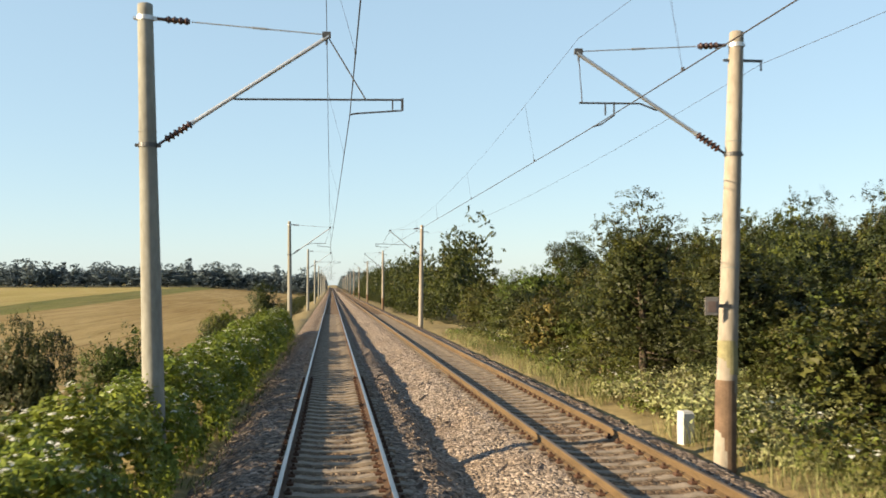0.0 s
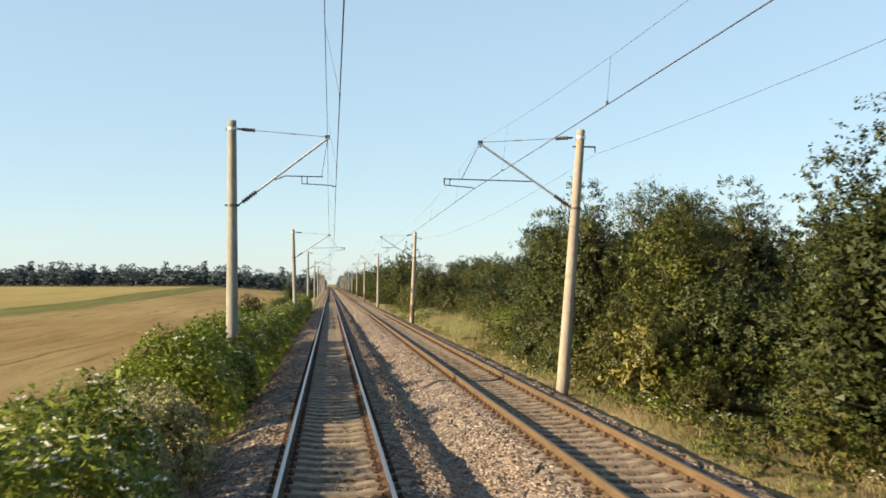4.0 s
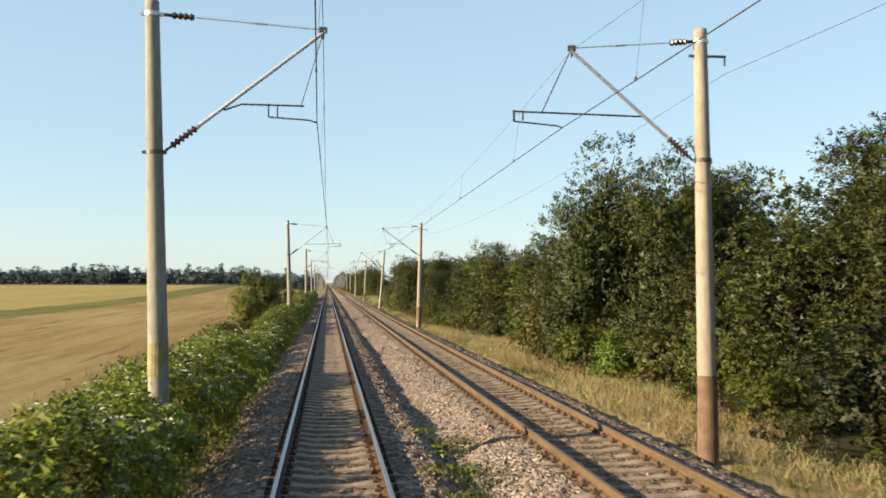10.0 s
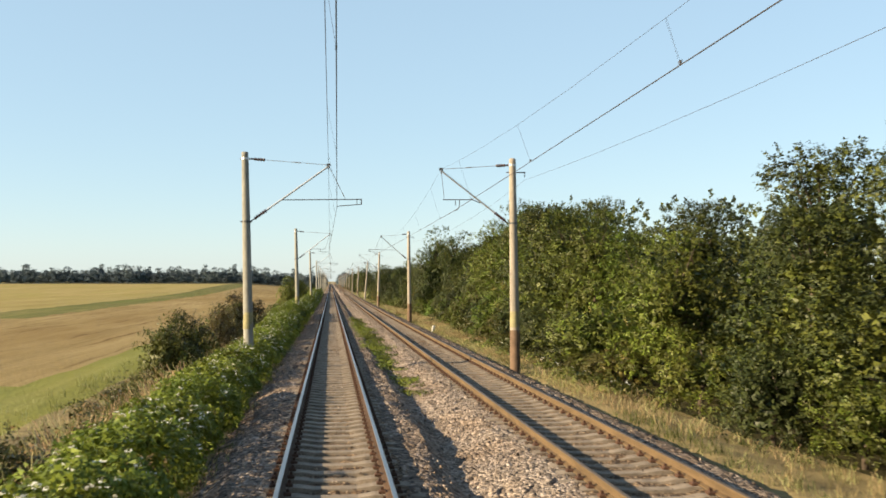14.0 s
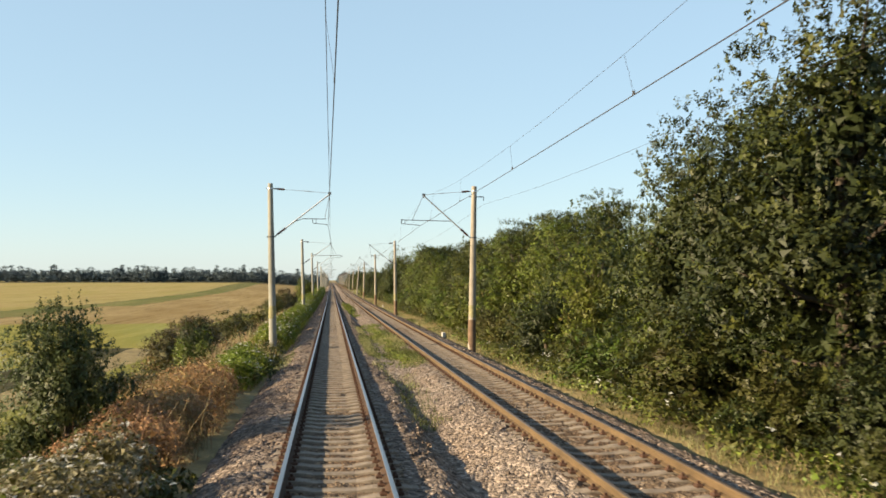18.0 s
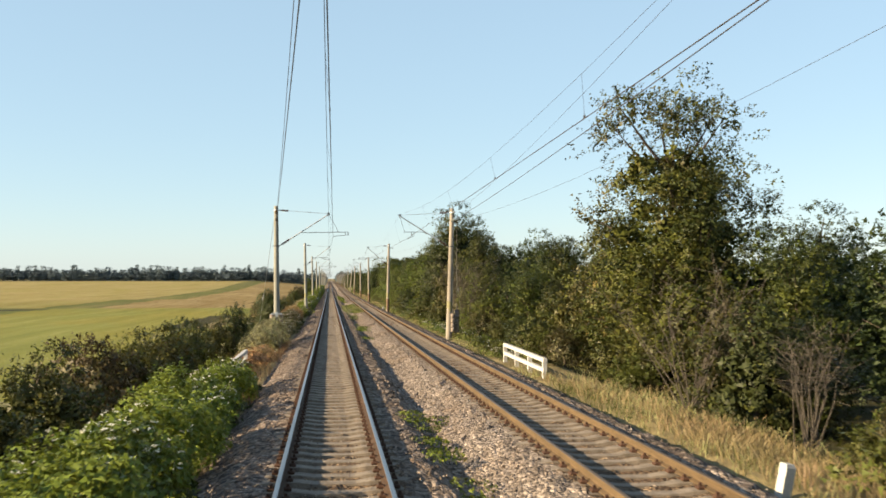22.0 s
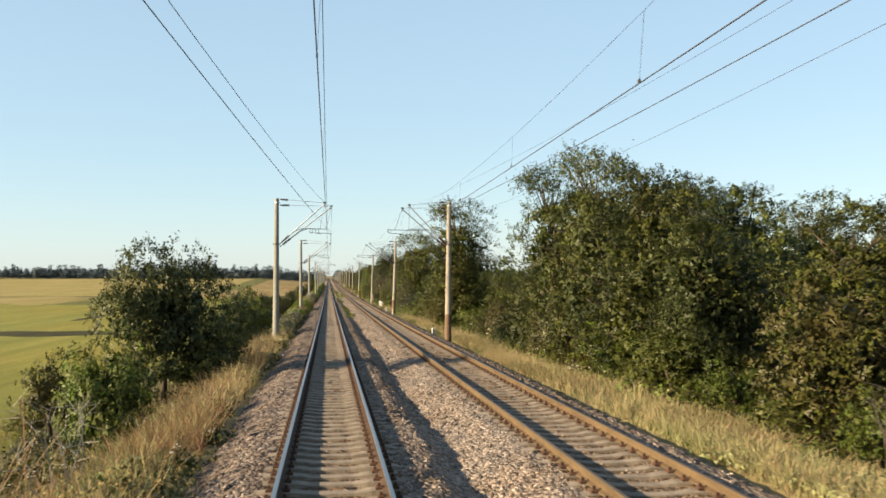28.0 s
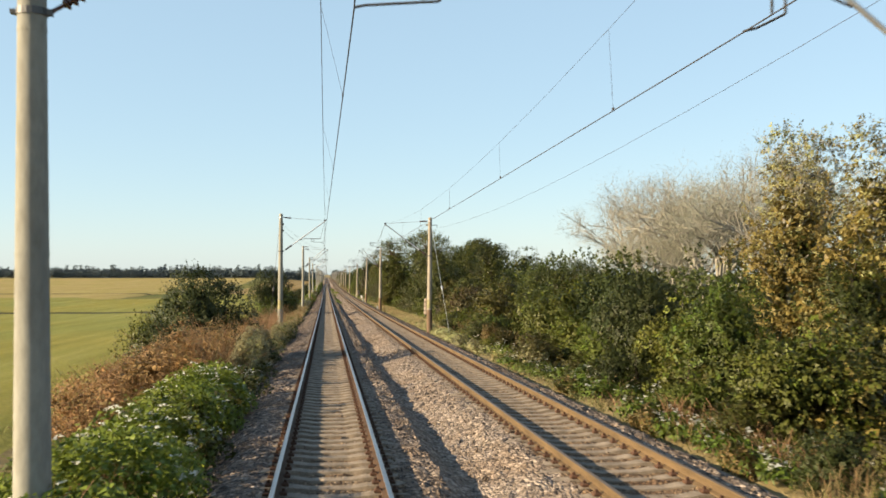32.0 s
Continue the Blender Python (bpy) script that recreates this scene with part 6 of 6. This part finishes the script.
def grass_bed(name, seed, strips, mats, label, heads=False):
    """Grass in tufts: strips of (x0, x1, y0, y1, height, tufts a square metre)."""
    rng = np.random.default_rng(seed)
    out = []
    for x0, x1, y0, y1, tall, dens in strips:
        k = int(abs((x1 - x0) * (y1 - y0)) * dens)
        cx, cy = rng.uniform(min(x0, x1), max(x0, x1), k), rng.uniform(min(y0, y1), max(y0, y1), k)
        patch = np.sin(cx * 1.3 + cy * 0.7 + seed) + np.sin(cy * 0.31 - cx * 0.9 + 1.7 * seed)
        keep = patch + rng.normal(0, 0.6, k) > -0.75
        cx, cy = cx[keep], cy[keep]
        per = 7
        bx = np.repeat(cx, per) + rng.normal(0, 0.09, len(cx) * per)
        by = np.repeat(cy, per) + rng.normal(0, 0.09, len(cx) * per)
        px, pz = bed_profile()
        g = np.maximum(lie(bx, by), np.where((bx > -2.3) & (bx < 6.7), np.interp(bx, px, pz) + zt(by), -99))
        h = tall * np.repeat(rng.uniform(0.55, 1.15, len(cx)), per) * rng.uniform(0.6, 1.1, len(bx))
        lean = rng.normal(0, 0.42 if tall < 0.6 else 0.3, (len(bx), 2))
        w = rng.uniform(0.004, 0.009, len(bx))
        a = rng.uniform(0, 3.14, len(bx))
        dx, dy = np.cos(a) * w, np.sin(a) * w
        base = np.stack([bx, by, g - 0.03], -1)
        side = np.stack([dx, dy, np.zeros(len(bx))], -1)
        mid = base + np.stack([lean[:, 0] * h * 0.4, lean[:, 1] * h * 0.4, h * 0.6], -1)
        tip = base + np.stack([lean[:, 0] * h * 1.1, lean[:, 1] * h * 1.1, h], -1)
        out.append(np.stack([base - side, base + side, mid + side * 0.8, mid - side * 0.8], 1))
        wide = 1.5 if heads else 0.35
        out.append(np.stack([mid - side * 0.8, mid + side * 0.8, tip + side * wide * 0.5, tip - side * wide * 0.5], 1))
    q = np.concatenate(out)
    share = np.cumsum([m[1] for m in mats]) / sum(m[1] for m in mats)
    tint = (np.sin(q[:, 0, 1] * 0.4 + seed) + np.sin(q[:, 0, 0] * 1.5 + q[:, 0, 1] * 0.3)) / 4 + 0.5
    draw = np.clip(0.5 * rng.random(len(q)) + 0.5 * tint, 0, 0.999)
    groups, low = [], 0.0
    for (mat, _), hi in zip(mats, share):
        groups.append((q[(draw >= low) & (draw < hi)], mat))
        low = hi
    tagged(new(name, blade_mesh(name, [g for g in groups if len(g[0])])), label, "grass", kind="stuff")


# weeds with white umbels along the bank on the left
hedge_bed("elder_weeds", 31, [(-2.3, -4.5, 62, -1, 1.5), (-2.4, -4.6, -1, -13, 1.0), (-2.05, -4.7, -13, -24, 1.6), (-2.05, -4.8, -24, -43.5, 1.9), (-3.3, -4.8, -43.5, -50, 1.5),
                              (-1.85, -4.6, -50, -60, 1.6), (-1.95, -4.6, -60, -71, 1.15), (-2.1, -4.4, -71, -82.5, 1.05), (-1.95, -4.6, -85, -105, 1.45), (-2.0, -4.5, -105, -113, 1.1),
                              (-2.1, -4.6, -113, -128, 0.95), (-1.95, -5.2, -128, -152, 1.5, 0.45), (-2.05, -4.5, -152, -176, 1.2), (-2.15, -4.3, -176, -200, 1.0), (-2.15, -4.1, -200, -228, 1.1), (-2.1, -4.1, -228, -246.5, 1.05),
                              (-3.5, -4.9, -246.5, -257, 0.7), (-2.3, -4.2, -256.5, -263.5, 0.85), (-2.2, -4.9, -327.5, -338, 1.0),
                              (-2.0, -4.6, -338, -348, 1.3), (-2.3, -4.6, -362, -372, 0.95), (-2.4, -4.8, -490.5, -496, 0.8), (-1.9, -4.7, -496, -516, 1.2)],
          [("leaf_mid", 2), ("leaf_bright", 5), ("leaf_fresh", 7)], "thick green weeds with flat white flower heads on the bank", 0.036)
hedge_bed("mixed_weeds", 49, [(-2.3, -4.8, -277, -287, 1.15), (-2.4, -4.8, -287, -301, 0.9), (-2.3, -4.4, -372, -384, 0.8)],
          [("leaf_mid", 3), ("leaf_olive", 3), ("leaf_grey", 4), ("leaf_bright", 2)], "grey-green weeds with scattered white flower heads", 0.03, 0.07, 300)
hedge_bed("rust_weeds", 40, [(-2.5, -5.1, -263.5, -277, 1.1), (-2.5, -4.6, -312, -320, 0.6), (-2.4, -4.7, -350.5, -361.5, 1.0), (-3.4, -6.4, -459, -474.5, 1.7), (-4.6, -8.4, -478, -486, 1.6), (-3.5, -8.2, -485.5, -495.5, 2.35, 0.45),
                             (-4.4, -7.0, -474, -481, 1.3), (-3.4, -4.8, -482, -486, 1.35)],
          [("grass_dry", 4), ("grass_rust", 4), ("weed_brown", 3), ("leaf_olive", 1)], "withered rust-brown weeds on the bank", 0.0, 0.055, 330)
hedge_bed("grey_weeds", 33, [(-2.1, -3.5, -45.6, -51.0, 1.5), (-2.3, -4.5, -302.8, -313, 1.3), (-2.2, -3.5, -483.2, -490, 1.35, 0.5), (-2.2, -3.6, -390, -398, 0.9), (-2.2, -3.5, -459, -473, 0.85), (-2.3, -3.4, -361, -366, 0.8), (-2.2, -3.4, -82, -85.5, 0.8)],
          [("leaf_grey", 6), ("grass_pale", 1), ("leaf_olive", 2)], "grey-green mugwort beside the ballast", 0.0, 0.06, 300)
hedge_bed("rust_scrub", 47, [(10.6, 11.8, -460.0, -462.0, 1.9), (7.6, 9.6, -468.5, -475.5, 1.25), (8.4, 9.6, -463.5, -467, 1.0), (6.5, 7.2, -494.0, -496.0, 0.5), (6.5, 7.1, -501.2, -503.0, 0.5), (6.5, 7.1, -506.2, -507.6, 0.5), (8.2, 9.4, -466.5, -470.0, 1.1)],
          [("grass_rust", 2), ("weed_brown", 4), ("leaf_olive", 5)], "withered brown scrub at the wood's edge", 0.0, 0.075)
hedge_bed("pale_mounds", 48, [(6.1, 7.3, -471.5, -474.8, 0.55), (6.3, 7.3, -464.6, -467.0, 0.5), (6.5, 7.3, -475.5, -478.0, 0.5), (6.7, 7.6, -451.5, -457.5, 0.45)],
          [("grass_pale", 4), ("leaf_grey", 5), ("leaf_bright", 1)], "soft pale green mounds beside the ballast", 0.0, 0.06)
weed_bed("bank_weeds", 32, [(-2.3, -5.0, -246, -262, 0.8, 1.8), (-2.4, -5.0, -276, -300, 0.75, 1.8), (-2.6, -5.2, -300, -316, 0.6, 1.2), (-2.4, -5.0, -327, -345, 0.7, 1.6),
                            (-2.3, -4.8, -345, -400, 0.75, 1.5), (-2.3, -5.2, -400, -448, 0.6, 0.8), (-2.2, -5.0, -448, -476, 0.7, 1.4), (-2.0, -4.6, -484, -516, 1.1, 2.2),
                            (-4.6, -8.6, 60, -240, 0.55, 0.9), (-5.0, -9.0, -240, -516, 0.8, 1.0)],
         [("leaf_dark", 2), ("leaf_mid", 4), ("leaf_olive", 3), ("leaf_brown", 1)], "mixed green and olive weeds on the bank", 0.02, 0.16)
weed_bed("scrub_weeds", 36, [(-4.6, -8.0, -150, -206, 1.2, 0.8), (-4.6, -8.8, -206, -258, 1.5, 1.5), (-5.0, -9.0, -268, -345, 0.9, 0.9), (-4.8, -8.5, -440, -484, 1.7, 1.4), (-4.8, -8.5, -484, -516, 1.0, 0.9)],
         [("leaf_brown", 4), ("leaf_olive", 5), ("grass_rust", 3)], "olive and brown scrub on the slope below the line", 0.0, 0.14)
grass_bed("bank_straw", 46, [(-3.9, -5.4, -190, -256, 1.1, 18), (-4.0, -5.2, -140, -190, 0.9, 10), (-4.0, -5.0, -96, -140, 0.7, 6)], [("grass_pale", 4), ("grass_gold", 3), ("grass_green", 3)],
          "pale straw grass behind the weeds on the bank", True)
weed_bed("reed_weeds", 38, [(7.2, 10.2, -2, 26, 1.0, 2.0), (6.7, 7.6, -462, -474, 0.5, 2.4), (6.9, 8.8, -440, -462, 0.45, 1.3), (6.9, 8.6, -466, -482, 0.5, 0.9)],
         [("grass_pale", 6), ("leaf_grey", 3), ("leaf_bright", 2)], "soft pale green weeds beside the ballast", 0.0, 0.12)
weed_bed("straw_weeds", 39, [(-2.3, -6.2, -442, -484, 1.2, 2.3), (-2.5, -5.0, -404, -442, 0.8, 1.1)],
         [("leaf_olive", 4), ("grass_dry", 3), ("leaf_mid", 2), ("grass_pale", 2)], "olive and straw-coloured weeds mixed on the bank", 0.0, 0.13)
weed_bed("wayside_weeds", 34, [(7.3, 9.6, 60, -4, 0.85, 1.8), (7.2, 9.4, -4, -50, 0.5, 1.1), (7.6, 9.6, -50, -90, 0.55, 0.8), (7.2, 9.2, -172, -200, 0.6, 1.0), (7.0, 8.8, -236, -262, 0.7, 1.8),
                               (7.0, 9.0, -262, -317, 0.7, 1.8), (7.4, 9.8, -344, -368, 1.15, 2.6), (8.3, 9.9, -372, -440, 0.95, 1.1), (7.4, 9.0, -464, -482, 0.75, 1.6)],
         [("leaf_mid", 4), ("leaf_olive", 3), ("leaf_bright", 2), ("grass_pale", 1)], "tall green weeds with pale flower heads along the wood", 0.012, 0.15)
weed_bed("flowering_weeds", 37, [(6.9, 9.0, -482, -516, 0.8, 2.0), (7.0, 9.0, -284, -303, 0.6, 1.6)], [("leaf_mid", 4), ("leaf_bright", 4), ("leaf_dark", 2)],
         "green weeds with white flower heads beside the ballast", 0.05, 0.15)
weed_bed("ditch_weeds", 35, [(1.65, 2.4, -141, -164, 0.34, 3.0), (1.65, 2.45, -164, -184, 0.45, 3.2), (1.8, 2.6, -168, -200, 0.16, 2.0), (1.7, 3.1, -222, -258, 0.15, 4.0), (1.7, 2.4, -184, -198, 0.2, 1.2), (1.8, 2.4, -286, -296, 0.3, 1.8),
                             (1.8, 2.3, -300, -304, 0.35, 1.8), (1.7, 2.4, -334, -366, 0.26, 1.5), (1.8, 2.4, -96, -98, 0.3, 1.0)],
         [("leaf_mid", 4), ("leaf_bright", 5), ("leaf_olive", 1)], "low green weeds in the hollow between the tracks", 0.0, 0.10)
grass_bed("dry_grass", 41, [(7.0, 9.6, -4, -48, 0.35, 8), (7.0, 9.0, -48, -90, 0.31, 7), (6.9, 11.4, -90, -130, 0.37, 24), (6.9, 10.4, -130, -175, 0.37, 20),
                            (6.9, 9.2, -175, -205, 0.37, 10), (6.9, 8.8, -205, -262, 0.33, 6), (7.0, 9.0, -275, -300, 0.33, 4), (7.0, 10.0, -326, -345, 0.43, 22),
                            (7.0, 9.0, -442, -516, 0.33, 5), (-2.4, -4.0, -246, -262, 0.7, 7)],
          [("grass_dry", 5), ("grass_gold", 2), ("grass_pale", 2), ("grass_green", 2)], "straw-coloured dry grass on the verge", True)
grass_bed("straw_grass", 45, [(7.0, 9.6, -364, -400, 0.45, 30), (6.8, 9.6, -400, -446, 0.45, 40), (-2.4, -4.8, -351, -365, 1.0, 5), (-2.5, -7.0, -400, -452, 0.75, 34), (-2.5, -4.6, -452, -482, 0.9, 7),
                              (-2.3, -4.0, -486, -514, 0.7, 8)],
          [("grass_gold", 5), ("grass_pale", 1), ("grass_dry", 3), ("grass_rust", 1)], "bright golden straw grass on the verges", True)
grass_bed("rust_grass", 42, [(-2.5, -4.8, -264, -277, 1.15, 3), (-2.6, -4.2, -290, -302, 0.5, 4), (-2.2, -4.0, -306, -318, 0.5, 12), (-2.2, -3.6, -318, -332, 0.35, 10),
                             (-2.6, -4.4, -350, -362, 0.7, 8), (-2.4, -4.2, -362, -400, 0.6, 7), (-2.4, -5.6, -404, -446, 0.9, 8), (-3.2, -6.2, -446, -478, 1.9, 16),
                             (-3.4, -7.6, -484, -495, 2.3, 16), (-2.6, -6.0, -492, -514, 1.0, 12), (-5, -8, 40, -170, 0.5, 4), (8.0, 9.6, -463, -476, 1.1, 14), (7.0, 8.2, -494, -512, 0.7, 10)],
          [("grass_rust", 5), ("grass_dry", 4), ("weed_brown", 1)], "tall rust-brown dry grass on the bank", True)
grass_bed("green_grass", 43, [(6.8, 8.2, 60, -10, 0.6, 14), (6.7, 7.4, -10, -516, 0.28, 14), (1.5, 3.3, -238, -258, 0.24, 90), (1.6, 2.7, -226, -240, 0.26, 40),
                              (1.75, 2.5, -258, -272, 0.2, 22), (-1.7, -2.6, -246, -258, 0.2, 26), (-9.0, -11, 60, -516, 0.5, 1.5), (-4.4, -9.0, 60, -260, 0.45, 3),
                              (-5, -9.0, -260, -516, 0.55, 2), (8, 10, -10, -516, 0.35, 2), (-1.9, -2.7, 60, -240, 0.22, 8)],
          [("grass_green", 6), ("grass_pale", 3), ("grass_dry", 2)], "short green and straw grass on the verges")
grass_bed("pale_tufts", 44, [(6.9, 9.2, -436, -452, 0.42, 70), (6.8, 8.8, -452, -462, 0.42, 70), (7.2, 10.2, -7, 8, 1.05, 42)],
          [("grass_pale", 7), ("grass_gold", 3), ("grass_green", 1)], "pale soft grass tufts beside the ballast")
